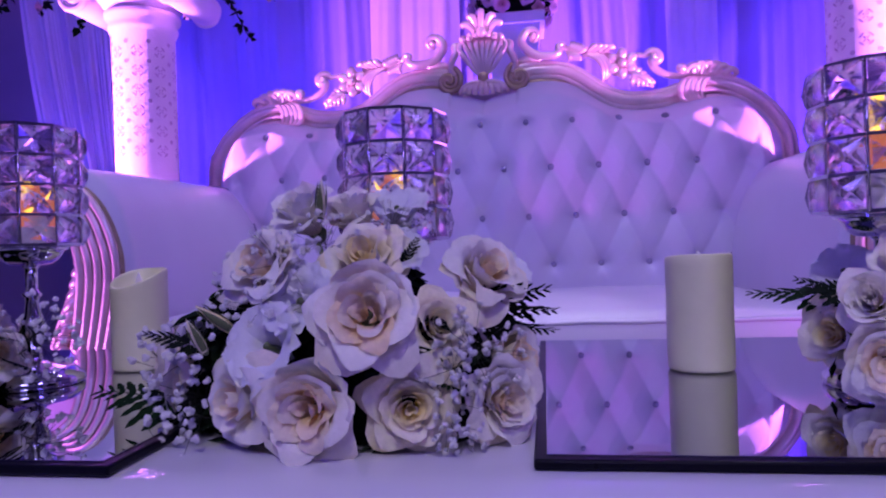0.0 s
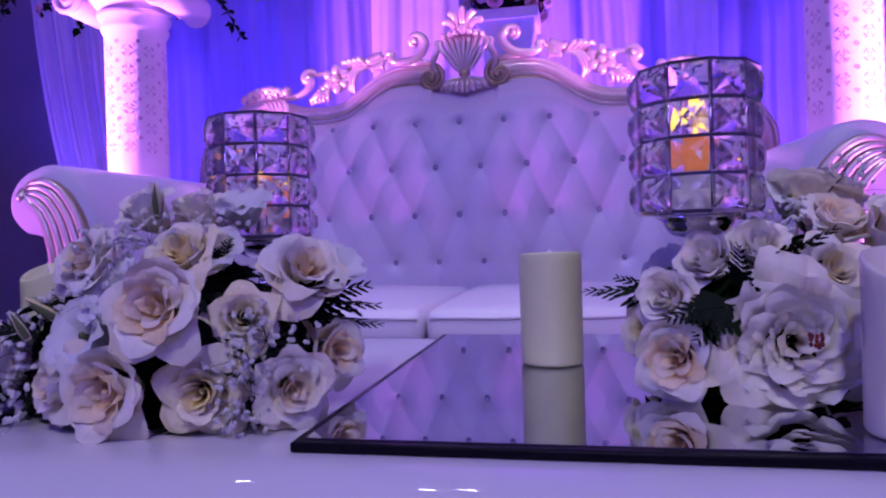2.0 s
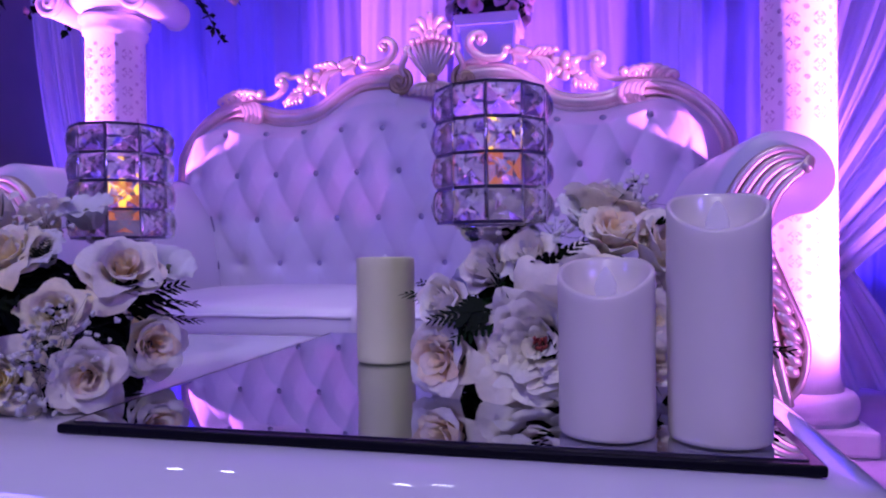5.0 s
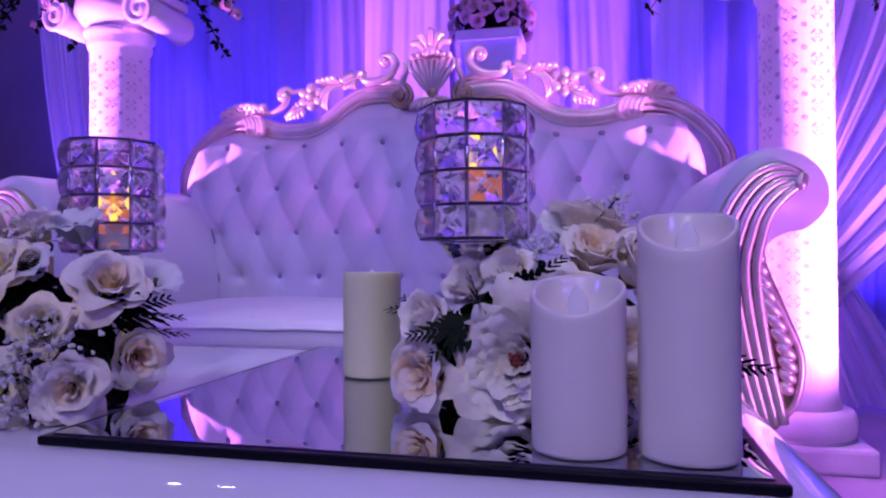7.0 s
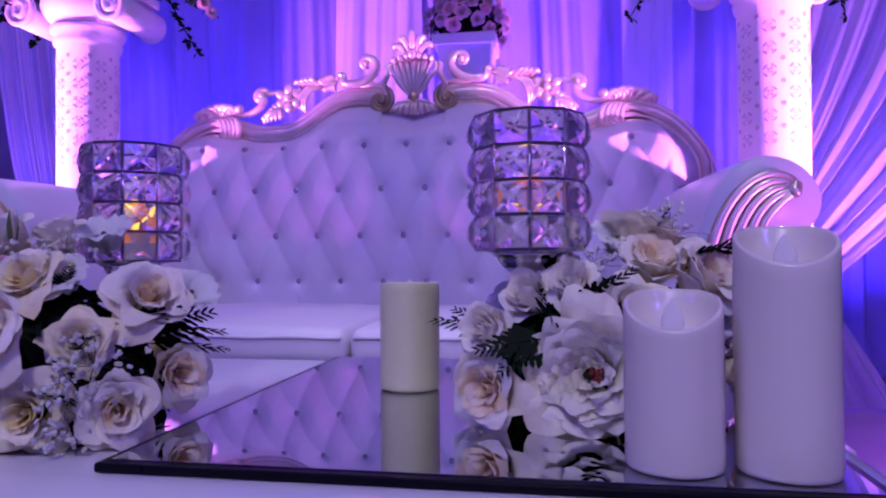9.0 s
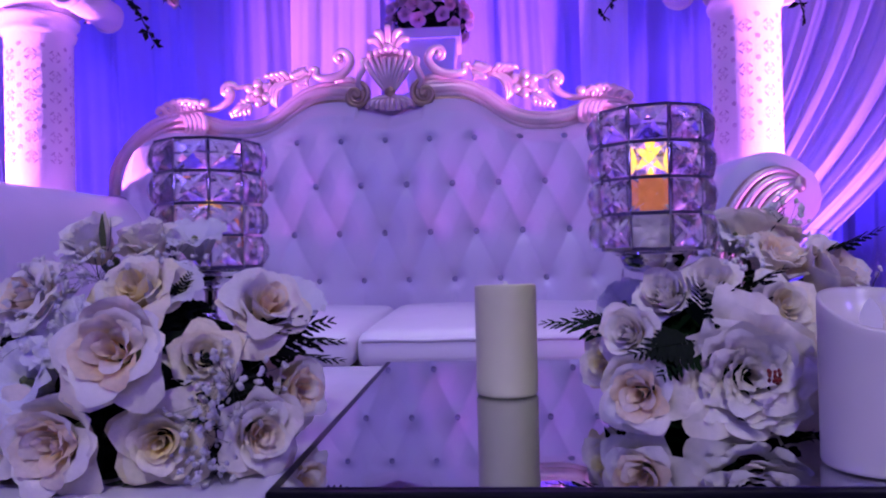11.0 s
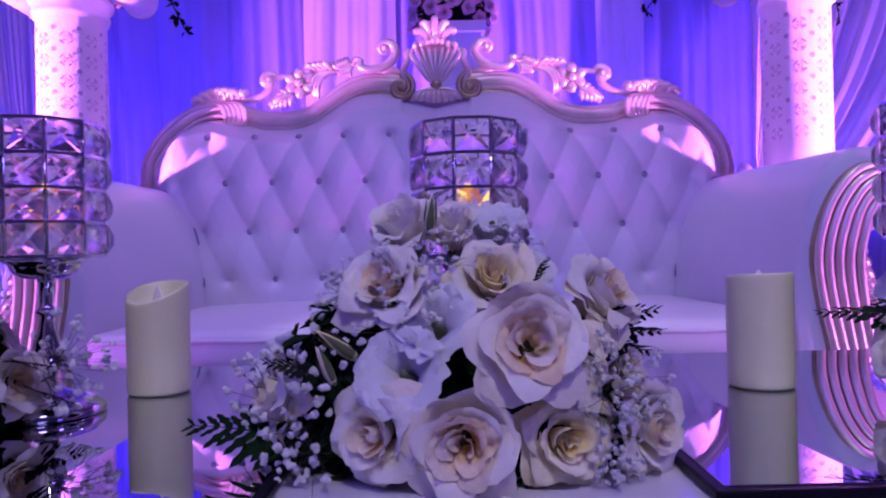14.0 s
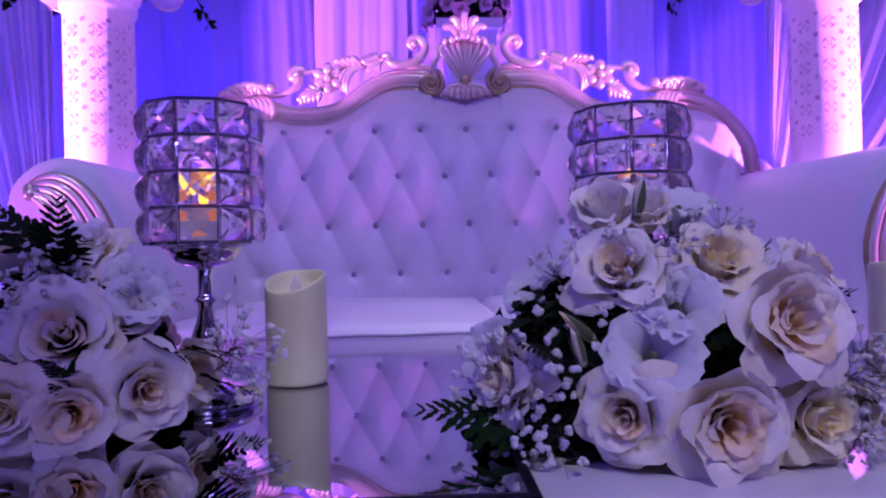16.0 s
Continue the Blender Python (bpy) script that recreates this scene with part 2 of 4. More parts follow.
# ---- the hall ----
def slab(name, x0, x1, y0, y1, z0, z1, mat, label, category):
    bm = box(bmesh.new(), x0, x1, y0, y1, z0, z1)
    ob = new(name, mesh_of(name, bm, mat, False))
    return tagged(ob, label, category, kind="structure")


slab("floor", -4.6, 4.6, -4.2, 4.7, -0.1, 0, CARPET, "pale cloth-covered stage floor tinted violet by the lights", "floor")
slab("ceiling", -4.6, 4.6, -4.2, 4.7, 3.3, 3.4, CEIL, "plain painted ceiling of the hall above the stage", "ceiling")
slab("wall_north", -4.6, 4.6, 4.5, 4.7, 0, 3.3, WALL, "plain grey painted wall behind the stage drapes", "wall")
slab("wall_south", -4.6, 4.6, -4.2, -4.0, 0, 3.3, WALL, "plain grey painted wall behind the guests' side", "wall")
slab("wall_west", -4.6, -4.4, -4.0, 4.5, 0, 3.3, WALL, "plain grey painted side wall", "wall")
slab("wall_east", 4.4, 4.6, -4.0, 4.5, 0, 3.3, WALL, "plain grey painted side wall", "wall")


# ---- drapes ----
def drape(name, f, nu, nv, label, cloth=None):
    bm = bmesh.new()
    surf(bm, f, nu, nv)
    return tagged(new(name, mesh_of(name, bm, cloth or VOILE)), label, "drape", "stage drapes")


def folds(s, k, seed):
    """Uneven fold depth along a cloth, s in metres."""
    w = s + 0.05 * noise.noise((s * 2.1, seed, 0))
    return (math.sin(w * k) + 0.6 * math.sin(w * k * 1.73 + seed) + 0.35 * math.sin(w * k * 3.1 + 2 * seed) + 0.15 * math.sin(w * k * 6.3 + seed)) / 1.9


def back_panel(x0, x1, y, k, depth, seed, label, cloth=None):
    def f(u, v):
        x, z = x0 + (x1 - x0) * u, 0.02 + 3.2 * v
        gather = 0.4 + 0.6 * (1 - v)
        return (x + 0.012 * noise.noise((x * 3, z * 1.3, seed)), y + depth * folds(x + 0.03 * z * math.sin(seed), k, seed) * gather + 0.02 * noise.noise((x * 4, z * 0.8, seed + 5)), z)
    return drape("stage_drape", f, int((x1 - x0) * 110), 18, label, cloth)


# the blue panels carry part of their stage light in the cloth colour
back_panel(-2.5, -0.66, 4.05, 17, 0.105, 1.3, "long white voile drape with blue-violet stage light put into its colour", BLUE_LIT_VOILE)
back_panel(-0.68, -0.20, 3.95, 22, 0.035, 4.1, "long white voile drape glowing pale pink-lilac")
back_panel(-0.24, 0.9, 4.06, 17, 0.10, 2.2, "long white voile drape with blue-violet stage light put into its colour", BLUE_LIT_VOILE)
back_panel(0.84, 1.10, 3.94, 24, 0.06, 5.7, "gathered white voile drape with pale lilac fold edges")
back_panel(1.06, 2.7, 4.05, 17, 0.105, 3.3, "long white voile drape with blue-violet stage light put into its colour", BLUE_LIT_VOILE)


def swag(s, inner, spread, tie_in, tie_spread, label):
    """A side curtain swept from the upper outside to a tie behind the column."""
    def f(u, v):
        # u across the cloth (0 inner edge, 1 outer edge), v down from the rail to the tie
        top = Vector((inner + spread * u, 3.35 + 0.1 * u, 3.15))
        tie = Vector((tie_in + tie_spread * u, 3.18, 0.98 - 0.62 * u))
        sag = Vector((0.22 * u if s > 0 else 0.03 * u, 0, -0.5 * u)) * math.sin(math.pi * v) ** 1.2
        p = top.lerp(tie, v ** 1.15) + sag
        d = folds(u * 1.6 + 0.1 * v, 24, 2.0 + s) * (0.055 * (1 - v) + 0.028)
        return (s * (p.x + d * 0.4), p.y + d, p.z + 0.3 * d)
    cloth = drape("side_swag", f, 170, 40, label)
    band = tube(bmesh.new(), [Vector((s * (tie_in + 0.045 + 0.1 * math.cos(a)), 3.185 + 0.07 * math.sin(a), 0.68 - 0.25 * math.cos(a))) for a in [2 * math.pi * k / 24 for k in range(25)]], 0.016, 8, 2.0, Vector((0, 0, 1)))
    part("tie_band", band, VOILE, cloth, "twisted voile tie")
    return cloth


def tail(s, tie_in, label):
    def f(u, v):
        w = 0.10 + 0.16 * v
        x = tie_in + 0.04 + 0.22 * v + (u - 0.5) * 2 * w
        return (s * x, 3.22 + 0.05 * folds(u * 1.2, 22, 3.0) * (0.5 + 0.5 * v) + 0.05 * v, 0.62 - 0.6 * v)
    return drape("drape_tail", f, 60, 16, label)


swag(1, 1.36, 1.3, 1.30, 0.10, "white voile curtain swept aside in long diagonal folds")
tail(1, 1.30, "hanging tail of the tied-back white voile curtain")
swag(-1, 1.66, 0.78, 1.62, 0.2, "white voile curtain drawn back in steep blue-lit folds")
tail(-1, 1.62, "hanging tail of the tied-back white voile curtain")


# ---- columns ----
def column(s):
    col = thing("column", pose(s * 1.153, 2.565, 0), "round white plaster column with pierced quatrefoil pattern, pink-lit", "column", "stage columns")
    R = 0.102
    part("shaft", lathe(bmesh.new(), [(R + 0.012, 0.16), (R + 0.004, 0.19), (R, 0.22), (R, 0.8), (R, 1.36), (R + 0.008, 1.37), (R + 0.012, 1.385), (R + 0.006, 1.4), (R + 0.02, 1.415), (R + 0.022, 1.43), (R, 1.44)], 48), PLASTER, col)
    bm = box(bmesh.new(), -0.16, 0.16, -0.16, 0.16, 0, 0.075, 0.012)
    part("plinth", bm, PLASTER, col, smooth=False)
    part("base_ring", lathe(bmesh.new(), [(0.15, 0.076)] + [(0.13 + 0.024 * math.sin(a), 0.118 - 0.042 * math.cos(a)) for a in [math.pi * k / 8 for k in range(1, 8)]] + [(0.122, 0.162)], 40), PLASTER, col)
    bm = box(bmesh.new(), -0.2, 0.2, -0.13, 0.13, 1.54, 1.575, 0.008)
    part("abacus", bm, PLASTER, col, smooth=False)
    part("echinus", lathe(bmesh.new(), [(0.103, 1.441), (0.13, 1.46), (0.155, 1.49), (0.15, 1.53), (0.13, 1.539)], 40), PLASTER, col)
    for sx in (-1, 1):
        bm = bmesh.new()
        turn = [Vector((sx * (0.175 + 0.062 * (1 - k / 40) * math.cos(a)), 0, 1.478 + 0.062 * (1 - k / 40) * math.sin(a))) for k, a in [(k, math.pi / 2 + k * 0.33) for k in range(37)]]
        for y in (-0.125, 0.125):
            tube(bm, [p + Vector((0, y, 0)) for p in turn], 0.011, 6)
        bmesh.ops.create_cone(bm, cap_ends=True, segments=28, radius1=0.052, radius2=0.052, depth=0.25, matrix=Matrix.Translation((sx * 0.175, 0, 1.478)) @ Matrix.Rotation(math.pi / 2, 4, "X"))
        part("volute", bm, PLASTER, col)
    # pierced pattern: strips of flat quatrefoils with dots between them, coloured like shaded holes
    bm = bmesh.new()

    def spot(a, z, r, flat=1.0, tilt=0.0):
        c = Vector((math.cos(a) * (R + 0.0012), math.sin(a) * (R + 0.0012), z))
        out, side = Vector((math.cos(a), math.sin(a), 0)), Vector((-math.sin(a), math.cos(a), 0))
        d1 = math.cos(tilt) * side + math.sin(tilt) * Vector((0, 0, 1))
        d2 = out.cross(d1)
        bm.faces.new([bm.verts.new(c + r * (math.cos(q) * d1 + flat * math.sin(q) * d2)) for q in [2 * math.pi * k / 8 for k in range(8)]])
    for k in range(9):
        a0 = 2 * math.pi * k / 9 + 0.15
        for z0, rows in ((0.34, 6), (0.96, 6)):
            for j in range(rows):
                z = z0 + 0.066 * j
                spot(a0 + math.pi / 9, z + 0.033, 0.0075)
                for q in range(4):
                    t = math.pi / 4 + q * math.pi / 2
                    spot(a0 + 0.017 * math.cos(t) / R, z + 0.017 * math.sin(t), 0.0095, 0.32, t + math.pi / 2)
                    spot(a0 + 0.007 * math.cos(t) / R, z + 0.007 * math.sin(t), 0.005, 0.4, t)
    part("pierced_pattern", bm, HOLE_SHADE, col, "flat quatrefoils and dots toned like shaded piercings")
    return col


for s in (-1, 1):
    column(s)


# ---- sofa ----
SOFA = thing("throne_sofa", pose(0, 0, 0), "white tufted leather throne sofa with carved champagne-gold frame", "sofa")
RAIL = [(0.99, 0.50), (0.99, 0.78), (0.985, 0.91), (0.972, 0.957), (0.921, 1.029), (0.837, 1.093), (0.75, 1.113), (0.667, 1.095), (0.595, 1.075), (0.496, 1.073), (0.428, 1.091), (0.373, 1.126), (0.32, 1.164), (0.265, 1.19), (0.19, 1.197), (0.114, 1.19)]
RAIL_LINE = spline([(x, 0, z) for x, z in RAIL], 110)
FRAME_Y = 2.745


def back_top(x):
    x = abs(x)
    if x < 0.114:
        return 1.135 + 0.3 * x
    i = next((k for k in range(len(RAIL_LINE) - 1, 0, -1) if RAIL_LINE[k].x > x), 40)
    lo, hi = RAIL_LINE[i + 1] if i + 1 < len(RAIL_LINE) else RAIL_LINE[-1], RAIL_LINE[i]
    return lo.z + (hi.z - lo.z) * min(1.0, max(0.0, (x - lo.x) / max(1e-6, hi.x - lo.x)))


BX, BZ, BX0, BZ0 = 0.15, 0.156, -0.009, 1.006
LEAN = spline([(2.64, 0, 0.42), (2.622, 0, 0.54), (2.60, 0, 0.70), (2.60, 0, 0.85), (2.655, 0, 1.006), (2.715, 0, 1.1), (2.745, 0, 1.25)], 60)


def back_face(x, z):
    """How far back (y) the tufted cover lies: plump diamonds round deep buttons."""
    i = next((k for k in range(1, len(LEAN)) if LEAN[k].z > z), len(LEAN) - 1)
    lo, hi = LEAN[i - 1], LEAN[i]
    base = lo.x + (hi.x - lo.x) * min(1.0, max(0.0, (z - lo.z) / (hi.z - lo.z)))
    a, b = (x - BX0) / BX + (z - BZ0) / (2 * BZ), (x - BX0) / BX - (z - BZ0) / (2 * BZ)
    da, db = a - round(a), b - round(b)
    dist = math.hypot((da + db) / 2 * BX, (da - db) * BZ)
    p = abs(math.sin(math.pi * a)) * abs(math.sin(math.pi * b))
    dimple = 0.034 * (1 - math.exp(-(dist / 0.030) ** 1.3))
    crease = 0.010 * p ** 0.22 + 0.006 * p
    plump = dimple + crease + 0.0022 * noise.noise((x * 16, z * 11, 1.0))
    low = BZ0 - 3 * BZ
    if z < low:
        q = abs(math.sin(math.pi * (x - BX0 - 0.5 * BX) / BX))
        k = min(1, (low - z) / 0.06)
        plump = plump * (1 - k) + k * (0.030 + 0.012 * q ** 0.4)
    if z > BZ0:
        k = min(1, (z - BZ0) / 0.07)
        q = abs(math.sin(math.pi * (x - BX0) / BX))
        plump = max(plump, 0) * (1 - k) + k * (0.030 + 0.010 * q ** 0.35 * max(0, 1 - (z - BZ0) / 0.16))
    edge = min(1.0, max(0.0, (0.975 - abs(x)) / 0.12))
    rim_k = min(1.0, max(0.0, (back_top(x) - 0.022 - z) / 0.07))
    k = (edge * rim_k) ** 0.6
    return 2.765 * (1 - k) + (base - plump) * k


bm = bmesh.new()


def back_sheet(u, v):
    x = -0.985 + 1.97 * u
    z = 0.42 + (back_top(x) - 0.42) * v
    return (x, back_face(x, z), z)


surf(bm, back_sheet, 330, 130)
BACK = part("backrest", bm, LEATHER, SOFA, "white diamond-tufted leather")
bm = bmesh.new()
surf(bm, lambda u, v: (-0.97 + 1.94 * u, 2.86, 0.15 + (back_top(-0.97 + 1.94 * u) - 0.15) * v), 60, 2)
g = bmesh.ops.extrude_face_region(bm, geom=bm.faces[:])
bmesh.ops.translate(bm, vec=(0, -0.07, 0), verts=[e for e in g["geom"] if isinstance(e, bmesh.types.BMVert)])
part("back_board", bm, LEATHER, SOFA)
bm = bmesh.new()
blob(bm, (0, 0, 0), (0.0135, 0.009, 0.0135), level=2)
BUTTON = mesh_of("tuft_button", bm, STUD, False)
for j in range(4):
    z = BZ0 - j * BZ
    for k in range(-6, 7):
        x = BX0 + BX * k + (BX / 2 if j % 2 else 0)
        if abs(x) < (0.8, 0.76, 0.72, 0.6)[j]:
            part("tuft_button", BUTTON, CHROME, BACK, m=pose(x, back_face(x, z) - 0.006, z))


# carved gold frame: ridges along each half of the rail, then the reliefs above it
def offset_line(line, d, y):
    out = []
    for i, p in enumerate(line):
        t = (line[min(i + 1, len(line) - 1)] - line[max(i - 1, 0)]).normalized()
        out.append(Vector((p.x, y, p.z)) + d * Vector((-t.z, 0, t.x)))
    return out


def flip(pts, s):
    return [Vector((s * p.x, p.y, p.z)) for p in pts]


def curl(cx, cz, r, a0, turns, y, n=40, shrink=0.85):
    return [Vector((cx + r * (1 - shrink * k / n) * math.cos(a0 + turns * 2 * math.pi * k / n), y - 0.012 * k / n, cz + r * (1 - shrink * k / n) * math.sin(a0 + turns * 2 * math.pi * k / n))) for k in range(n + 1)]


def stroke(bm, s, pts, r0, r1, belly=0.0, y=0.0, rise=0.008, n=22, flat=1.0):
    """A carved bar through (x, z) points: r0 and r1 its end radii, belly its swell, rise its arch towards the room."""
    line = spline([(x, FRAME_Y + y - rise * math.sin(math.pi * i / (len(pts) - 1)), z) for i, (x, z) in enumerate(pts)], n)
    tube(bm, flip(line, s), lambda w: r0 + (r1 - r0) * w + belly * math.sin(math.pi * w), 8, flat)


def carved_leaf(bm, s, c, length, width, angle, y=0.0, lobes=5):
    """A lobed acanthus leaf: a midrib with pairs of grooved lobes."""
    tip = (c[0] + length * math.cos(angle), c[1] + length * math.sin(angle))
    stroke(bm, s, [c, ((c[0] + tip[0]) / 2, (c[1] + tip[1]) / 2 + 0.004), tip], 0.008, 0.003, 0.006, y - 0.006)
    for k in range(lobes):
        t = k / (lobes - 1)
        p = (c[0] + (tip[0] - c[0]) * (0.05 + 0.75 * t), c[1] + (tip[1] - c[1]) * (0.05 + 0.75 * t))
        for side in (-1, 1):
            a = angle + side * (1.15 - 0.6 * t)
            l = width * (1.0 - 0.5 * t)
            q = (p[0] + l * math.cos(a), p[1] + l * math.sin(a))
            stroke(bm, s, [p, ((p[0] + q[0]) / 2, (p[1] + q[1]) / 2), (q[0] + 0.006 * math.cos(angle), q[1] + 0.006 * math.sin(angle))], 0.006, 0.003, 0.0065, y, 0.006, 8)


for s in (-1, 1):
    bm = bmesh.new()
    for d, y, r in ((-0.027, 2.752, 0.013), (-0.007, 2.744, 0.018), (0.015, 2.752, 0.011)):
        tube(bm, flip(offset_line(RAIL_LINE, d, y), s), r, 10)
    tube(bm, flip(offset_line(RAIL_LINE, 0.0, 2.79), s), 0.041, 10, 0.85)
    part("frame_rail", bm, GOLD, SOFA, "champagne-gold ridged moulding")
    bm = bmesh.new()
    tube(bm, flip(offset_line(RAIL_LINE, 0.033, 2.754), s), 0.011, 8)
    part("rail_lip", bm, GOLD_DARK, SOFA, "darker gold inner lip")
    # volute beside the crest
    bm = bmesh.new()
    for dr, y in ((0, 2.735), (0.02, 2.738)):
        tube(bm, flip(curl(0.121, 1.181, 0.05 - dr, math.pi * 0.55, 1.4, y), s), lambda w: 0.0105 * (1 - 0.35 * w), 8)
    blob(bm, (s * 0.121, 2.732, 1.181), (0.013, 0.013, 0.013))
    # the scroll's shade comes from its darker gold
    part("volute", bm, GOLD_DARK, SOFA, "gold scroll end of the rail, darkened for shade")
    # apron of ribs hanging under the crest
    bm = bmesh.new()
    for k in range(4):
        x = 0.008 + 0.019 * k
        stroke(bm, s, [(0.006 + 0.012 * k, 1.172), (x * 1.05, 1.15), (x * 1.1, 1.128 + 0.004 * k * k * 0.6)], 0.007, 0.009, 0.002, -0.008, 0.008, 8)
    stroke(bm, s, [(0.0, 1.176), (0.04, 1.172), (0.07, 1.158), (0.085, 1.135)], 0.006, 0.006, 0.0, -0.012)
    part("crest_apron", bm, GOLD, SOFA)
    # scroll that sweeps over the rail and curls up beside the crest
    bm = bmesh.new()
    stroke(bm, s, [(0.285, 1.262), (0.276, 1.282), (0.258, 1.277), (0.26, 1.258), (0.237, 1.246), (0.185, 1.251), (0.15, 1.272), (0.135, 1.302), (0.15, 1.33), (0.175, 1.337), (0.189, 1.32), (0.178, 1.305), (0.167, 1.312)], 0.008, 0.009, 0.007, -0.004, 0.012, 60)
    blob(bm, (s * 0.172, FRAME_Y - 0.02, 1.317), (0.012, 0.012, 0.012))
    stroke(bm, s, [(0.115, 1.235), (0.15, 1.243), (0.20, 1.236)], 0.006, 0.004, 0.006, 0.004)
    part("c_scroll", bm, GOLD, SOFA)
    # tufted leaf after the scroll
    bm = bmesh.new()
    for k in range(5):
        stroke(bm, s, [(0.285 + 0.004 * k, 1.268 - 0.004 * k), (0.305 + 0.009 * k, 1.274 - 0.004 * k), (0.30 + 0.013 * k, 1.292 - 0.001 * k * k)], 0.006, 0.003, 0.006, -0.004, 0.01, 10)
        stroke(bm, s, [(0.285 + 0.006 * k, 1.262), (0.296 + 0.008 * k, 1.242 - 0.003 * k), (0.291 + 0.010 * k, 1.222 + 0.002 * k)], 0.006, 0.003, 0.005, -0.002, 0.01, 10)
    part("acanthus_leaf", bm, GOLD, SOFA)
    # fan of feathers: a smooth body, its top strands and a hanging strap
    bm = bmesh.new()
    stroke(bm, s, [(0.338, 1.244), (0.365, 1.256), (0.40, 1.256), (0.43, 1.246)], 0.012, 0.012, 0.006, 0.012, 0.006, 16, 0.6)
    for k in range(4):
        stroke(bm, s, [(0.355 + 0.018 * k, 1.25), (0.378 + 0.018 * k, 1.27 - 0.002 * k), (0.40 + 0.016 * k, 1.268 - 0.004 * k)], 0.006, 0.004, 0.006, -0.004, 0.008, 10)
    for k in range(3):
        stroke(bm, s, [(0.345 + 0.014 * k, 1.246), (0.385 + 0.012 * k, 1.226), (0.404 + 0.011 * k, 1.19), (0.405 + 0.007 * k, 1.15 + 0.005 * k)], 0.007, 0.004, 0.004, 0.0, 0.01, 16)
    part("fan_leaf", bm, GOLD, SOFA)
    # flower
    cx, cz = 0.468, 1.205
    bm = blob(bmesh.new(), (s * cx, FRAME_Y - 0.018, cz), (0.0155, 0.013, 0.0155))
    blob(bm, (s * cx, FRAME_Y + 0.012, cz), (0.05, 0.014, 0.045))
    flower = part("carved_flower", bm, GOLD, SOFA)
    for k in range(6):
        a = k * math.pi / 3 + 0.5
        part("flower_petal", blob(bmesh.new(), (s * (cx + 0.035 * math.cos(a)), FRAME_Y - 0.008, cz + 0.033 * math.sin(a)), (0.0215, 0.013, 0.018), Matrix.Rotation(-s * a, 4, "Y")), GOLD, flower)
    # leaf below the flower
    bm = bmesh.new()
    carved_leaf(bm, s, (0.497, 1.166), 0.08, 0.036, -0.5, -0.004)
    part("acanthus_leaf", bm, GOLD, SOFA)
    # scroll from the flower to the shoulder
    bm = bmesh.new()
    stroke(bm, s, [(0.515, 1.232), (0.545, 1.226), (0.556, 1.236), (0.575, 1.238), (0.59, 1.222), (0.585, 1.205), (0.565, 1.208), (0.57, 1.185), (0.59, 1.167), (0.622, 1.153), (0.66, 1.15), (0.70, 1.158)], 0.008, 0.008, 0.007, -0.002, 0.01, 50)
    blob(bm, (s * 0.57, FRAME_Y - 0.016, 1.218), (0.012, 0.012, 0.012))
    part("s_scroll", bm, GOLD, SOFA)
    # shell of curled leaves on the shoulder
    bm = bmesh.new()
    stroke(bm, s, [(0.64, 1.152), (0.70, 1.155), (0.76, 1.157), (0.81, 1.145), (0.845, 1.118)], 0.010, 0.006, 0.006, 0.006, 0.004)
    shell = part("shoulder_shell", bm, GOLD, SOFA)
    blob_bm = blob(bmesh.new(), (s * 0.66, FRAME_Y - 0.012, 1.174), (0.019, 0.016, 0.018))
    part("shell_bead", blob_bm, GOLD, shell)
    for k in range(6):
        bm = bmesh.new()
        x = 0.685 + 0.024 * k
        top = 1.186 - 0.0022 * (k - 1.5) ** 2
        stroke(bm, s, [(x - 0.012, 1.153 - 0.001 * k), (x - 0.006, top - 0.01), (x + 0.012, top), (x + 0.028, top - 0.012), (x + 0.022, top - 0.022)], 0.006, 0.004, 0.006, -0.006, 0.012, 14)
        part("curled_leaf", bm, GOLD, shell)
    # bands of leaves wrapped round the rail
    bm = bmesh.new()
    for k in range(5):
        x = 0.648 + 0.017 * k
        stroke(bm, s, [(x + 0.05 - 0.003 * k, 1.057 + 0.001 * k), (x + 0.008, 1.068), (x, 1.095), (x + 0.012, 1.125), (x + 0.05 - 0.004 * k, 1.142 - 0.002 * k)], 0.004, 0.004, 0.0075 - 0.0006 * k, -0.020 + 0.001 * k, 0.018, 18)
    for k in range(3):
        stroke(bm, s, [(0.70 + 0.01 * k, 1.06 + 0.03 * k), (0.75, 1.072 + 0.024 * k), (0.81, 1.07 + 0.014 * k)], 0.008, 0.003, 0.003, -0.016, 0.006, 14)
    part("shoulder_band", bm, GOLD, SOFA)
    # bracket beside the crest
    bm = bmesh.new()
    stroke(bm, s, [(0.10, 1.20), (0.112, 1.225), (0.105, 1.252), (0.094, 1.275), (0.098, 1.298), (0.086, 1.304), (0.078, 1.288)], 0.010, 0.006, 0.004, -0.01, 0.008, 24)
    stroke(bm, s, [(0.07, 1.315), (0.082, 1.29), (0.062, 1.258), (0.038, 1.222), (0.018, 1.198)], 0.010, 0.006, 0.001, -0.014, 0.008, 20)
    part("crest_bracket", bm, GOLD, SOFA)

# crest: a fluted cup, a row of beads and a palmette
for k in range(-3, 4):
    bm = bmesh.new()
    stroke(bm, 1, [(0.004 * k, 1.197), (0.009 * k, 1.232), (0.0165 * k, 1.275), (0.0225 * k, 1.312)], 0.005, 0.010, 0.0, -0.016, 0.006, 12)
    part("crest_flute", bm, GOLD, SOFA)
bm = bmesh.new()
for k in range(-3, 4):
    blob(bm, (0.0215 * k, FRAME_Y - 0.028, 1.328 + 0.008 * math.cos(k)), (0.0135, 0.013, 0.013))
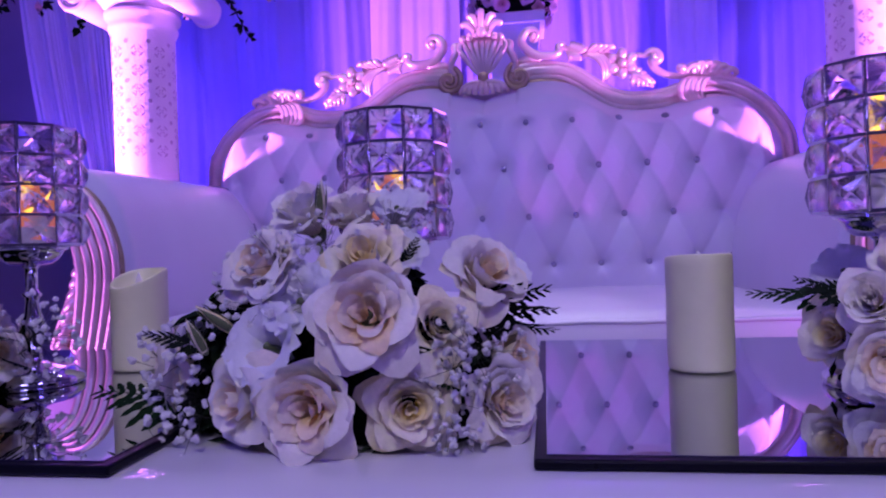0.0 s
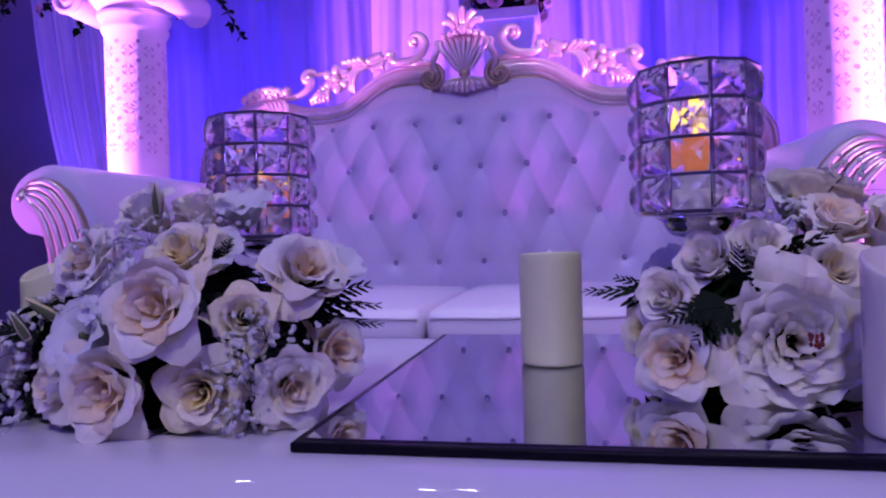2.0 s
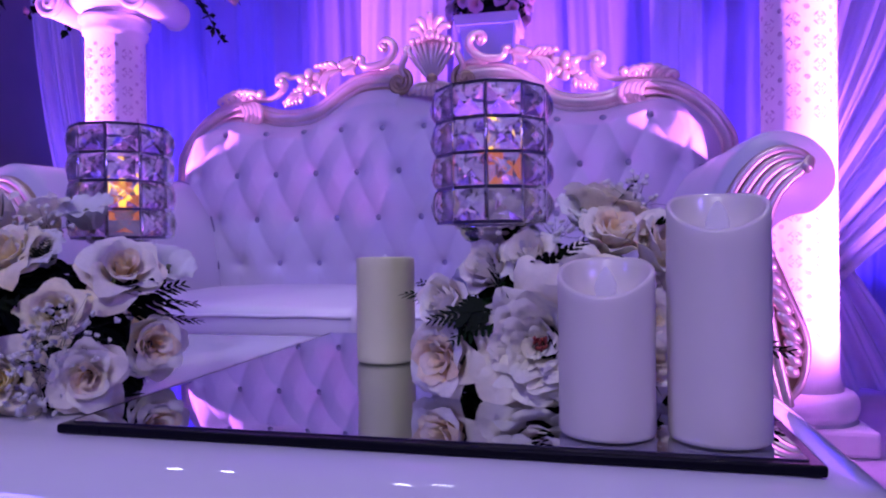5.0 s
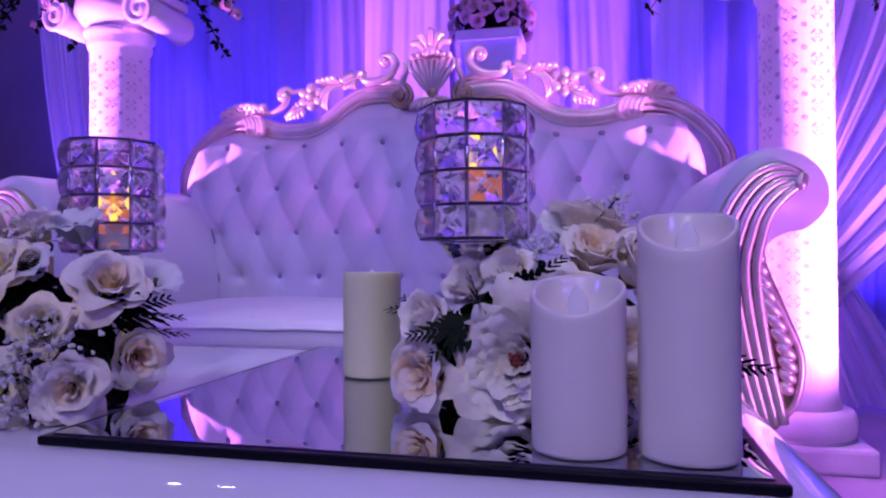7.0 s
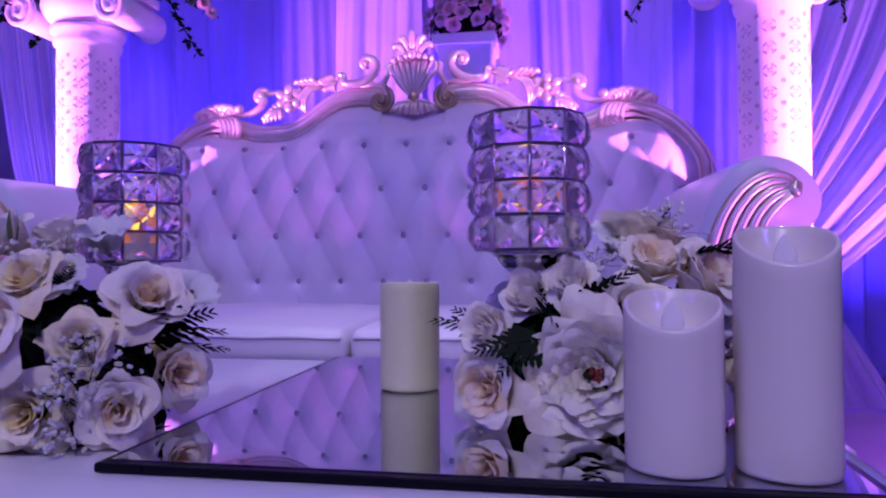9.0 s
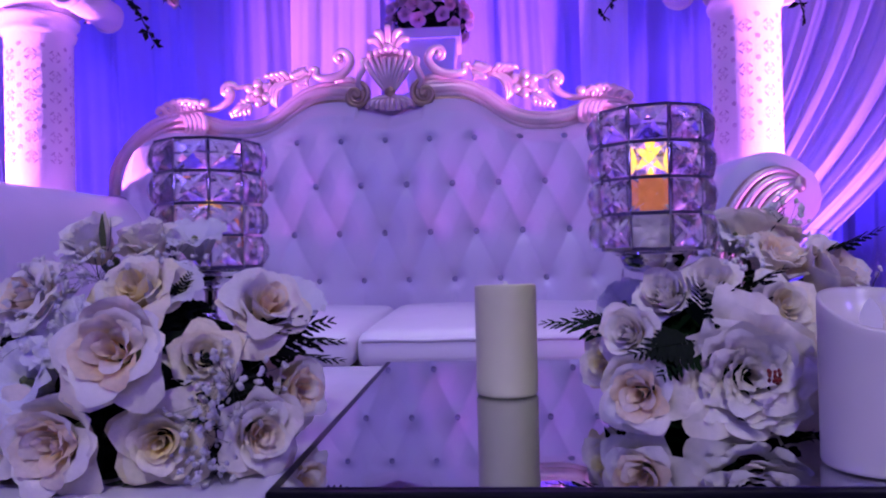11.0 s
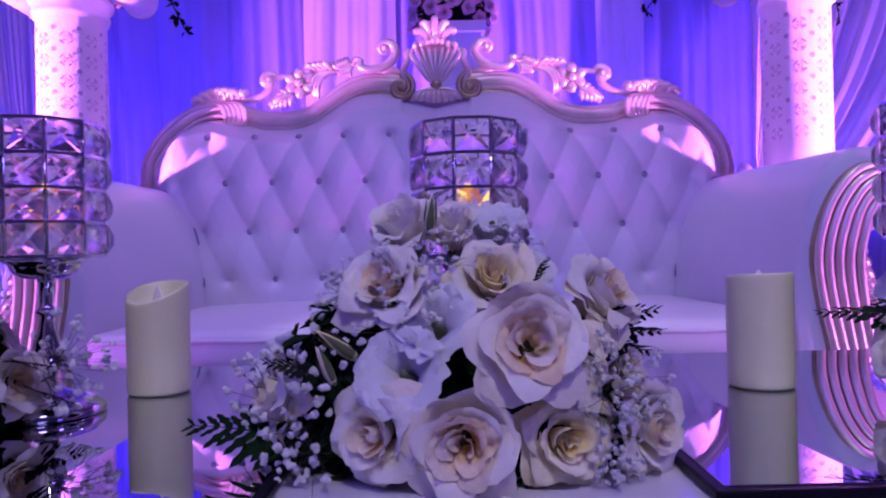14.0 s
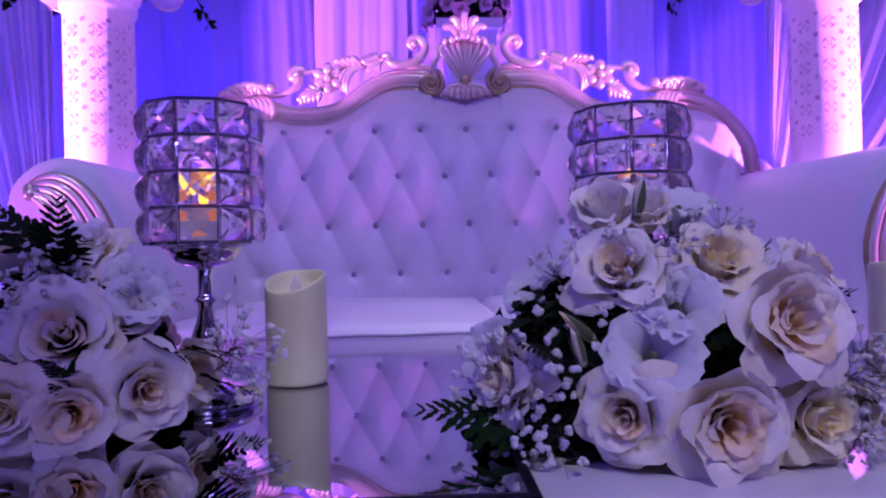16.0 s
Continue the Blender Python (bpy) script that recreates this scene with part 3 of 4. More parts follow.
blob(bm, (0, FRAME_Y - 0.035, 1.338), (0.017, 0.014, 0.019))
part("crest_bead_row", bm, GOLD, SOFA)
part("crest_cup", lathe(bmesh.new(), [(0.012, 1.195), (0.028, 1.225), (0.048, 1.27), (0.066, 1.315), (0.06, 1.33), (0.002, 1.332)], 28), GOLD, SOFA, m=Matrix.Translation((0, FRAME_Y + 0.012, 0)) @ Matrix.Diagonal((1, 0.35, 1, 1)))
bm = bmesh.new()
for k in range(-2, 3):
    a = math.pi / 2 - 0.5 * k
    L = 0.074 - 0.008 * abs(k)
    c, si = math.cos(a), math.sin(a)
    stroke(bm, 1, [(0.012 * k, 1.338), (0.4 * L * c + 0.006 * k, 1.338 + 0.45 * L * si), (0.95 * L * c, 1.338 + 0.9 * L * si), (1.12 * L * c + 0.006 * k, 1.338 + L * si - 0.003), (1.1 * L * c + 0.002 * k, 1.338 + 0.82 * L * si)], 0.007, 0.007, 0.006, -0.02, 0.014, 16)
part("crest_palmette", bm, GOLD, SOFA)
part("crest_knob", blob(bmesh.new(), (0, FRAME_Y - 0.012, 1.19), (0.021, 0.019, 0.019)), GOLD_DARK, SOFA)

# arms: a rolled cushion behind a carved front
ROLL = [(0.775, 0.30), (0.768, 0.45), (0.768, 0.56), (0.785, 0.66), (0.815, 0.745), (0.865, 0.805), (0.925, 0.826), (0.988, 0.808), (1.028, 0.762), (1.03, 0.705), (0.99, 0.66), (0.945, 0.648), (0.905, 0.61), (0.895, 0.50), (0.895, 0.30)]
for s in (-1, 1):
    line = spline([(x, 0, z) for x, z in ROLL], 56)

    def arm(u, v, line=line, s=s):
        p = line[min(int(round(u * 56)), 56)]
        y = 1.85 + 0.83 * v
        soft = min(1.0, v / 0.035) ** 0.5
        c = Vector((0.90, 0, 0.62))
        q = c + (p - c) * (0.95 + 0.05 * soft)
        return (s * (q.x - 0.012 * v), y, q.z + 0.012 * v + 0.002 * noise.noise((q.x * 9, y * 6, q.z * 9)))
    bm = bmesh.new()
    vs = surf(bm, arm, 56, 40)
    bm.faces.new(vs[0])
    part("armrest", bm, LEATHER, SOFA, "white leather rolled arm")
    # seams of the arm cover
    bm = bmesh.new()
    for y in (2.02, 2.12):
        tube(bm, [Vector((s * (p.x + 0.0005), y + 0.35 * max(0, 0.9 - p.x) * (y - 2.0), p.z + 0.0025)) for p in line[14:34]], 0.0022, 5)
    # a dark tube drawn for the shadow gap where the arm meets the back
    tube(bm, [Vector((s * (p.x - 0.0125), 2.575, p.z + 0.0115)) for p in line[6:26]], 0.0035, 6)
    part("arm_seam", bm, material("seam_and_gap_shade", (0.3, 0.27, 0.34), 0.6) if s < 0 else bpy.data.materials["seam_and_gap_shade"], SOFA)
    # gold-backed front and its ribs
    bm = bmesh.new()
    front = spline([(x, 1.853, z) for x, z in [(0.865, 0.22), (0.822, 0.40), (0.792, 0.57), (0.81, 0.67), (0.85, 0.745), (0.90, 0.785), (0.945, 0.788), (0.978, 0.768), (0.98, 0.742), (0.95, 0.725), (0.918, 0.698), (0.9, 0.65), (0.905, 0.59), (0.94, 0.50), (0.975, 0.40), (0.965, 0.31), (0.93, 0.265), (0.895, 0.222)]], 60)
    vf = [bm.verts.new((s * p.x, p.y, p.z)) for p in front]
    bm.faces.new(vf)
    g = bmesh.ops.extrude_face_region(bm, geom=bm.faces[:])
    bmesh.ops.translate(bm, vec=(0, -0.018, 0), verts=[e for e in g["geom"] if isinstance(e, bmesh.types.BMVert)])
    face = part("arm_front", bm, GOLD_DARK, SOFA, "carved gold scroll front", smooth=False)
    OUT = [(0.872, 0.25), (0.832, 0.40), (0.803, 0.57), (0.825, 0.68), (0.868, 0.75), (0.912, 0.778), (0.95, 0.776), (0.972, 0.755)]
    INN = [(0.93, 0.27), (0.902, 0.41), (0.884, 0.56), (0.895, 0.64), (0.91, 0.685), (0.932, 0.714), (0.95, 0.73), (0.965, 0.742)]
    for k in range(5):
        t = k / 4
        bm = bmesh.new()
        pts = spline([((1 - t) * a[0] + t * b[0], 1.832 - 0.004 * k, (1 - t) * a[1] + t * b[1]) for a, b in zip(OUT, INN)], 40)
        tube(bm, flip(pts, s), lambda w: 0.0102 * (1 - 0.2 * w), 8)
        blob(bm, (s * pts[-1].x, pts[-1].y - 0.003, pts[-1].z), (0.0125, 0.012, 0.0125))
        part("scroll_rib", bm, GOLD, face)
    bm = bmesh.new()
    tube(bm, flip(spline([(0.893, 1.83, 0.62), (0.90, 1.828, 0.56), (0.935, 1.828, 0.48), (0.965, 1.828, 0.40), (0.957, 1.828, 0.32), (0.925, 1.83, 0.272)], 24), s), lambda w: 0.008, 7)
    part("leaf_border", bm, GOLD, face)
    stem = spline([(0.90, 1.826, 0.60), (0.91, 1.822, 0.54), (0.93, 1.82, 0.47), (0.95, 1.82, 0.40), (0.948, 1.824, 0.34)], 10)
    for k, p in enumerate(stem):
        bm = bmesh.new()
        w = 0.5 + 0.5 * math.sin(math.pi * (k + 1) / 12)
        blob(bm, (0, 0, 0), (0.027 * w, 0.012, 0.013))
        part("leaf_lobe", bm, GOLD, face, m=Matrix.Translation((s * (p.x - 0.012), p.y - 0.003, p.z)) @ Matrix.Rotation(s * 0.75, 4, "Y"))

# seat
bm = box(bmesh.new(), -0.79, 0.79, 1.88, 2.72, 0.12, 0.365, 0.012)
part("seat_base", bm, LEATHER, SOFA, "white leather seat front")


def cushion(x0, x1):
    bm = bmesh.new()
    box(bm, x0, x1, 1.845, 2.70, 0.37, 0.452, 0.028, 4)
    bmesh.ops.subdivide_edges(bm, edges=[e for e in bm.edges if e.calc_length() > 0.2], cuts=14, use_grid_fill=True)
    for v in bm.verts:
        u, w = (v.co.x - x0) / (x1 - x0), (v.co.y - 1.845) / 0.855
        if v.co.z > 0.42:
            v.co.z += 0.02 * (max(0, math.sin(math.pi * u)) * max(0, math.sin(math.pi * min(1, max(0, w))))) ** 0.5 + 0.004 * noise.noise((v.co.x * 5, v.co.y * 5, 0))
    cu = part("seat_cushion", bm, LEATHER, SOFA, "white leather seat cushion")
    bm = bmesh.new()
    tube(bm, [Vector((x0 + 0.012 + (x1 - x0 - 0.024) * k / 24, 1.846, 0.434 + 0.001 * math.sin(k))) for k in range(25)], 0.005, 8)
    part("piping", bm, LEATHER, cu)


cushion(-0.768, 0.018)
cushion(0.024, 0.768)
for x, y in ((-0.82, 1.93), (0.82, 1.93), (-0.82, 2.68), (0.82, 2.68)):
    part("leg", lathe(bmesh.new(), [(0.018, 0.0), (0.028, 0.02), (0.022, 0.05), (0.035, 0.09), (0.045, 0.125)], 20), GOLD, SOFA, m=pose(x, y, 0))
for s in (-1, 1):
    part("side_rail", box(bmesh.new(), s * 0.84 - 0.055, s * 0.84 + 0.055, 1.88, 2.72, 0.12, 0.32, 0.008), LEATHER, SOFA, smooth=False)
part("bottom_rail", box(bmesh.new(), -0.78, 0.78, 1.868, 1.892, 0.10, 0.15, 0.006), GOLD, SOFA, smooth=False)


# ---- coffee table ----
TABLE = thing("coffee_table", pose(0, 0, 0), "low white high-gloss lacquered table with a rounded edge", "table")
X0, X1, Y0, Y1, TOP = -0.73, 0.735, 0.725, 1.385, 0.461
bm = bmesh.new()
prof = [(0.0, TOP)] + [(0.066 * math.sin(a), TOP - 0.036 + 0.036 * math.cos(a)) for a in [math.pi / 2 * k / 14 for k in range(1, 15)]] + [(0.066, 0.40), (0.06, 0.375), (0.05, 0.365), (0.0, 0.36)]
cx, cy, hx, hy = (X0 + X1) / 2, (Y0 + Y1) / 2, (X1 - X0) / 2 - 0.03, (Y1 - Y0) / 2 - 0.03


def rim(u, v):
    d, z = prof[int(round(v * (len(prof) - 1)))]
    k = int(round(u * 64)) % 64
    c, q = divmod(k, 16)
    a = math.pi / 2 * c + math.pi / 2 * q / 15
    sx, sy = ((1, 1), (-1, 1), (-1, -1), (1, -1))[c]
    r = 0.02 + d
    return (cx + sx * (hx - 0.05) + r * math.cos(a), cy + sy * (hy - 0.05) + r * math.sin(a), z)


vs = surf(bm, rim, 64, len(prof) - 1, True)
bm.faces.new(vs[0])
bm.faces.new(vs[-1])
part("tabletop", bm, LACQUER, TABLE)
part("apron", box(bmesh.new(), X0 + 0.07, X1 - 0.07, Y0 + 0.07, Y1 - 0.07, 0.27, 0.36, 0.006), LACQUER, TABLE, smooth=False)
for x in (X0 + 0.11, X1 - 0.11):
    for y in (Y0 + 0.11, Y1 - 0.11):
        part("leg", lathe(bmesh.new(), [(0.02, 0.0), (0.026, 0.01), (0.024, 0.06), (0.034, 0.16), (0.045, 0.23), (0.04, 0.275)], 20), LACQUER, TABLE, m=pose(x, y, 0))


def mirror_tray(x0, x1, y0, y1, turn):
    c = ((x0 + x1) / 2, (y0 + y1) / 2)
    w, d = (x1 - x0) / 2, (y1 - y0) / 2
    tray = thing("mirror_tray", pose(*c, TOP, 0, 0, turn), "rectangular dark mirror tray with a black glass edge", "mirror tray", "mirror trays on the table")
    part("black_edge", box(bmesh.new(), -w, w, -d, d, 0.0004, 0.0075, 0.0018), BLACK, tray, smooth=False)
    part("mirror_glass", box(bmesh.new(), -w + 0.008, w - 0.008, -d + 0.008, d - 0.008, 0.003, 0.0085, 0.0004, 1), MIRROR, tray, smooth=False)
    return tray


mirror_tray(0.161, 0.689, 0.786, 1.322, -0.6)
mirror_tray(-0.652, -0.112, 0.770, 1.306, -0.4)
MZ = TOP + 0.0088


# ---- crystal candle holders ----
def crystal_mesh():
    """A square cut crystal, bevelled to a small table on both faces."""
    bm = bmesh.new()
    w, h, n = 0.0149, 0.0137, 0.005
    corners = ((-1, -1), (1, -1), (1, 1), (-1, 1))
    inner = [bm.verts.new((sx * w * 0.96, 0.002, sz * h * 0.96)) for sx, sz in corners]
    girdle = [bm.verts.new((sx * w, -0.004, sz * h)) for sx, sz in corners]
    table = [bm.verts.new((sx * n, -0.0098, sz * n)) for sx, sz in ((0, -1), (1, 0), (0, 1), (-1, 0))]
    back = bm.verts.new((0, 0.0035, 0))
    for k in range(4):
        j = (k + 1) % 4
        bm.faces.new((inner[k], inner[j], girdle[j], girdle[k]))
        bm.faces.new((girdle[k], girdle[j], table[k]))
        bm.faces.new((girdle[j], table[j], table[k]))
        bm.faces.new((inner[j], inner[k], back))
    bm.faces.new(table)
    return mesh_of("crystal", bm, CRYSTAL, False)


CRYSTAL_MESH = crystal_mesh()
SIDES, CAGE_R, CAGE_Z, ROW_H = 10, 0.0512, 0.150, 0.031
holder = thing("candle_holder", pose(-0.388, 1.036, MZ), "tall chrome candle holder with a cage of cut crystals", "candle holder", "crystal candle holders")
part("foot", lathe(bmesh.new(), [(0.049, 0.0), (0.05, 0.003), (0.049, 0.009), (0.044, 0.0125), (0.042, 0.0155), (0.033, 0.018), (0.018, 0.0215), (0.009, 0.026)], 40), CHROME, holder)
part("stem", lathe(bmesh.new(), [(0.009, 0.026), (0.0075, 0.034), (0.008, 0.04), (0.0125, 0.05), (0.0145, 0.057), (0.0125, 0.066), (0.0085, 0.077), (0.0065, 0.09), (0.0075, 0.094), (0.0105, 0.097), (0.0075, 0.1), (0.006, 0.103), (0.0065, 0.125), (0.009, 0.128)], 28), CHROME, holder)
part("cup", lathe(bmesh.new(), [(0.009, 0.128), (0.02, 0.1295), (0.027, 0.134), (0.031, 0.14), (0.0325, 0.1435), (0.036, 0.1445), (0.0375, 0.147), (0.036, 0.149), (0.03, 0.1495)], 36), CHROME, holder)


def ring_of(z, h, r):
    bm = bmesh.new()
    for k in range(SIDES):
        a0, a1 = 2 * math.pi * k / SIDES, 2 * math.pi * (k + 1) / SIDES
        vs = [bm.verts.new((q * math.cos(a), q * math.sin(a), zz)) for a in (a0, a1) for q, zz in ((r - 0.0012, z), (r + 0.0012, z), (r + 0.0012, z + h), (r - 0.0012, z + h))]
        for i in range(4):
            bm.faces.new((vs[i], vs[(i + 1) % 4], vs[4 + (i + 1) % 4], vs[4 + i]))
    bmesh.ops.remove_doubles(bm, verts=bm.verts, dist=1e-6)
    return bm


for j in range(5):
    part("ring", ring_of(CAGE_Z + ROW_H * j - 0.0014, 0.0028, CAGE_R + 0.001), CHROME, holder, smooth=False)
part("floor_plate", lathe(bmesh.new(), [(0.03, CAGE_Z - 0.0025), (CAGE_R - 0.003, CAGE_Z - 0.002), (CAGE_R - 0.003, CAGE_Z), (0.001, CAGE_Z)], 40), CHROME, holder)
for k in range(SIDES):
    a = 2 * math.pi * k / SIDES
    bm = tube(bmesh.new(), [Vector((0, 0, CAGE_Z)), Vector((0, 0, CAGE_Z + 4 * ROW_H))], 0.0011, 6)
    part("upright", bm, CHROME, holder, m=pose((CAGE_R + 0.0015) * math.cos(a), (CAGE_R + 0.0015) * math.sin(a), 0))
    b = a + math.pi / SIDES
    inr = CAGE_R * math.cos(math.pi / SIDES)
    for j in range(4):
        part("crystal", CRYSTAL_MESH, CRYSTAL, holder, m=Matrix.Translation((inr * math.cos(b), inr * math.sin(b), CAGE_Z + ROW_H * (j + 0.5))) @ Matrix.Rotation(b + math.pi / 2, 4, "Z"))

# pieces share one mesh each, so the copies cost little
HOLDERS = [(-0.379, 1.036, 12), (0.025, 1.042, 3), (0.460, 1.0, 21)]
holder.matrix_world = pose(HOLDERS[0][0], HOLDERS[0][1], MZ, 0, 0, HOLDERS[0][2])
for x, y, a in HOLDERS[1:]:
    copy_thing(holder, pose(x, y, MZ if x > 0.1 else TOP + 0.0005, 0, 0, a))

tea = thing("tealight", pose(HOLDERS[0][0], HOLDERS[0][1], MZ + CAGE_Z + 0.0005), "orange glowing LED tealight inside a crystal cage", "tealight", "tealights in the holders")
part("riser", lathe(bmesh.new(), [(0.016, 0.0), (0.0165, 0.002), (0.0165, 0.018), (0.014, 0.0195), (0.001, 0.0195)], 24), WAX, tea, "white plastic candle base")
part("candle_body", lathe(bmesh.new(), [(0.009, 0.0196), (0.0108, 0.021), (0.0108, 0.046), (0.0095, 0.0485), (0.001, 0.049)], 28), EMBER, tea, "orange translucent candle body")
part("flame", lathe(bmesh.new(), [(0.0012, 0.0492), (0.0032, 0.053), (0.0046, 0.058), (0.004, 0.064), (0.0022, 0.070), (0.0004, 0.075)], 16), FLAME, tea, "bright yellow flame tip")
for x, y, a in HOLDERS[1:]:
    lift = 0.02 if x > 0.1 else 0.0
    twin = copy_thing(tea, pose(x, y, (MZ if x > 0.1 else TOP + 0.0005) + CAGE_Z + 0.0005 + lift, 0, 0, a))
    if lift:
        part("spacer", lathe(bmesh.new(), [(0.001, -lift), (0.018, -lift), (0.018, 0.0), (0.001, 0.0)], 24), WAX, twin, "white plastic spacer")


# ---- pillar candles ----
def candle(x, y, h, drop, low, label, wax=None):
    """low: the direction, in degrees, towards which the melted rim dips."""
    c = thing("pillar_candle", pose(x, y, MZ + 0.0003, 0, 0, low), label, "candle", "pillar candles")
    R = 0.0325
    prof = [(0.001, 0), (0.028, 0), (0.0315, 0.001), (R, 0.004)] + [(R, 0.004 + (1 - 0.004 / h) * h * k / 10) for k in range(1, 10)] + [(R, h - 0.002), (R - 0.0006, h - 0.0006), (R - 0.002, h), (R - 0.0034, h - 0.001), (R - 0.0045, h - 0.005), (R - 0.008, h - 0.0135), (R - 0.015, h - 0.019), (0.008, h - 0.021), (0.0005, h - 0.0215)]
    bm = bmesh.new()

    def f(u, v):
        r, z = prof[int(round(v * (len(prof) - 1)))]
        a = 2 * math.pi * u
        k = max(0.0, (z - h * 0.5) / (h * 0.5)) if v < 0.6 else 1.0
        dip = drop * (0.5 + 0.5 * math.cos(a)) ** 1.7
        if v > 0.75:
            dip = dip * min(1, r / R) + drop * 0.45 * (1 - min(1, r / R))
        wob = 0.0004 * noise.noise((math.cos(a) * 1.5, math.sin(a) * 1.5, z * 25))
        return ((r + wob) * math.cos(a), (r + wob) * math.sin(a), z - dip * k)
    surf(bm, f, 48, len(prof) - 1, True)
    bmesh.ops.remove_doubles(bm, verts=bm.verts, dist=2e-5)
    part("wax_body", bm, wax or WAX, c)
    bm = bmesh.new()
    surf(bm, lambda u, v: (0.0045 * math.cos(2 * math.pi * u) * math.sin(math.pi * (0.18 + 0.8 * v)) ** 0.8 * 0.35, 0.0075 * math.sin(2 * math.pi * u) * math.sin(math.pi * (0.18 + 0.8 * v)) ** 0.8, h - 0.021 - drop * 0.45 + 0.026 * v), 12, 8, True)
    part("flame_tab", bm, PLASTIC, c, "milky plastic flame tab")


candle(0.326, 1.087, 0.117, 0.006, 100, "smooth ivory LED pillar candle standing on the mirror", WARM_LIT_WAX)
candle(-0.312, 1.130, 0.120, 0.022, 250, "ivory LED pillar candle with a scooped sloping rim", WARM_LIT_WAX)
candle(0.562, 0.831, 0.119, 0.024, 262, "ivory LED pillar candle with a dipped glossy rim")
candle(0.634, 0.829, 0.163, 0.026, 262, "tall ivory LED pillar candle with a dipped glossy rim")


# ---- flowers ----
def petal(rho, W, zb, zt, lip, seed, base=0.25, nu=12, nv=10):
    """One broad cupped petal with a ruffled, rolled-back rim."""
    bm = bmesh.new()

    def f(u, v):
        a = 2 * u - 1
        point = 0.04 * max(0.0, 1 - abs(a - 0.25 * math.sin(seed)) * 2.2) ** 1.5 * (1 if lip > 0.1 else -0.6)
        vv = v * (1 - 0.3 * abs(a) ** 2.4 + point + 0.05 * noise.noise((a * 2.2 + seed, 4.1, seed)))
        r = rho * (base + (1 - base) * math.sin(min(1, vv) * math.pi / 2) ** 0.75)
        q = max(0.0, (vv - 0.5) / 0.5)
        roll = lip * (1 + 0.9 * noise.noise((a * 1.5 + seed, 0.3, seed)))
        r += roll * (0.75 * q ** 2 + 0.3 * q ** 4)
        z = zb + (zt - zb) * vv ** 0.9 - roll * 0.75 * q ** 3
        ruffle = noise.noise((a * 4.2 + seed, v * 2, 2 * seed))
        z += (0.07 + 0.36 * lip) * ruffle * v ** 2.5 - 0.05 * a * a * v * v
        r *= 1 + 0.09 * a + 0.10 * noise.noise((a * 1.7, v * 1.3 + seed, seed * 1.3)) * v + 0.05 * noise.noise((a * 4 + seed, v * 3, 7.0)) * v ** 2
        phi = a * W * (0.4 + 0.6 * v ** 0.55)
        return (r * math.cos(phi), r * math.sin(phi), z)
    surf(bm, f, nu, nv)
    return bm


# layers of (rim radius, rim height, petals, half angle, roll of the rim)
LAYERS = {
    "open": ((0.07, 0.22, 2, 2.2, 0.02), (0.15, 0.25, 3, 1.5, 0.05), (0.25, 0.27, 3, 1.45, 0.09), (0.37, 0.25, 4, 1.25, 0.15), (0.50, 0.14, 4, 1.2, 0.26), (0.61, -0.03, 5, 1.05, 0.25)),
    "loose": ((0.11, 0.10, 2, 1.5, 0.05), (0.22, 0.18, 3, 1.3, 0.11), (0.33, 0.23, 4, 1.15, 0.15), (0.46, 0.18, 4, 1.25, 0.26), (0.59, 0.0, 5, 1.1, 0.26)),
    "half": ((0.07, 0.42, 2, 2.2, 0.01), (0.14, 0.45, 3, 1.6, 0.03), (0.23, 0.46, 3, 1.5, 0.05), (0.34, 0.44, 4, 1.3, 0.09), (0.45, 0.36, 4, 1.25, 0.16), (0.52, 0.2, 4, 1.15, 0.22)),
    "garden": ((0.08, 0.02, 4, 1.0, 0.04), (0.15, 0.08, 5, 0.85, 0.07), (0.23, 0.13, 6, 0.75, 0.09), (0.32, 0.16, 7, 0.7, 0.11), (0.41, 0.16, 7, 0.7, 0.13), (0.50, 0.13, 8, 0.66, 0.16), (0.59, 0.06, 8, 0.66, 0.20), (0.67, -0.04, 8, 0.7, 0.22)),
}


def rose_kit(seed, heart_mat, petal_mat, kind):
    """Meshes of one rose of unit radius that opens along z: its calyx, and its petals with their turns."""
    rnd = random.Random(seed)
    calyx = lathe(bmesh.new(), [(0.05, -1.0), (0.14, -0.92), (0.22, -0.8), (0.2, -0.7), (0.02, -0.62)], 10)
    petals = []
    layers = LAYERS[kind]
    for i, (rho, zt, n, W, lip) in enumerate(layers):
        inner = i < len(layers) * 0.45
        start = rnd.random() * 6.28
        for j in range(n):
            me = mesh_of("petal", petal(rho * (0.92 + 0.16 * rnd.random()), W, -0.45 - 0.3 * i / len(layers), zt + 0.07 * (rnd.random() - 0.5), lip * (0.6 + 0.8 * rnd.random()), rnd.random() * 50, 0.4 if inner else 0.28), heart_mat if inner else petal_mat)
            petals.append((me, Matrix.Rotation(start + 2 * math.pi * (j + 0.3 * rnd.random()) / n, 4, "Z") @ Matrix.Translation((0.05 * (rnd.random() - 0.3), 0.05 * (rnd.random() - 0.5), 0)) @ Matrix.Rotation((0.12 if kind == "garden" else 0.26) * (rnd.random() - 0.5), 4, "Y")))
    return mesh_of("rose", calyx, STEM), petals


KITS = [rose_kit(3, HEART, PETAL, "open"), rose_kit(8, HEART, PETAL, "loose"), rose_kit(15, LIMY, LIMY_OUT, "open"), rose_kit(21, PETAL, PETAL, "half"), rose_kit(34, PETAL, PETAL, "garden")]


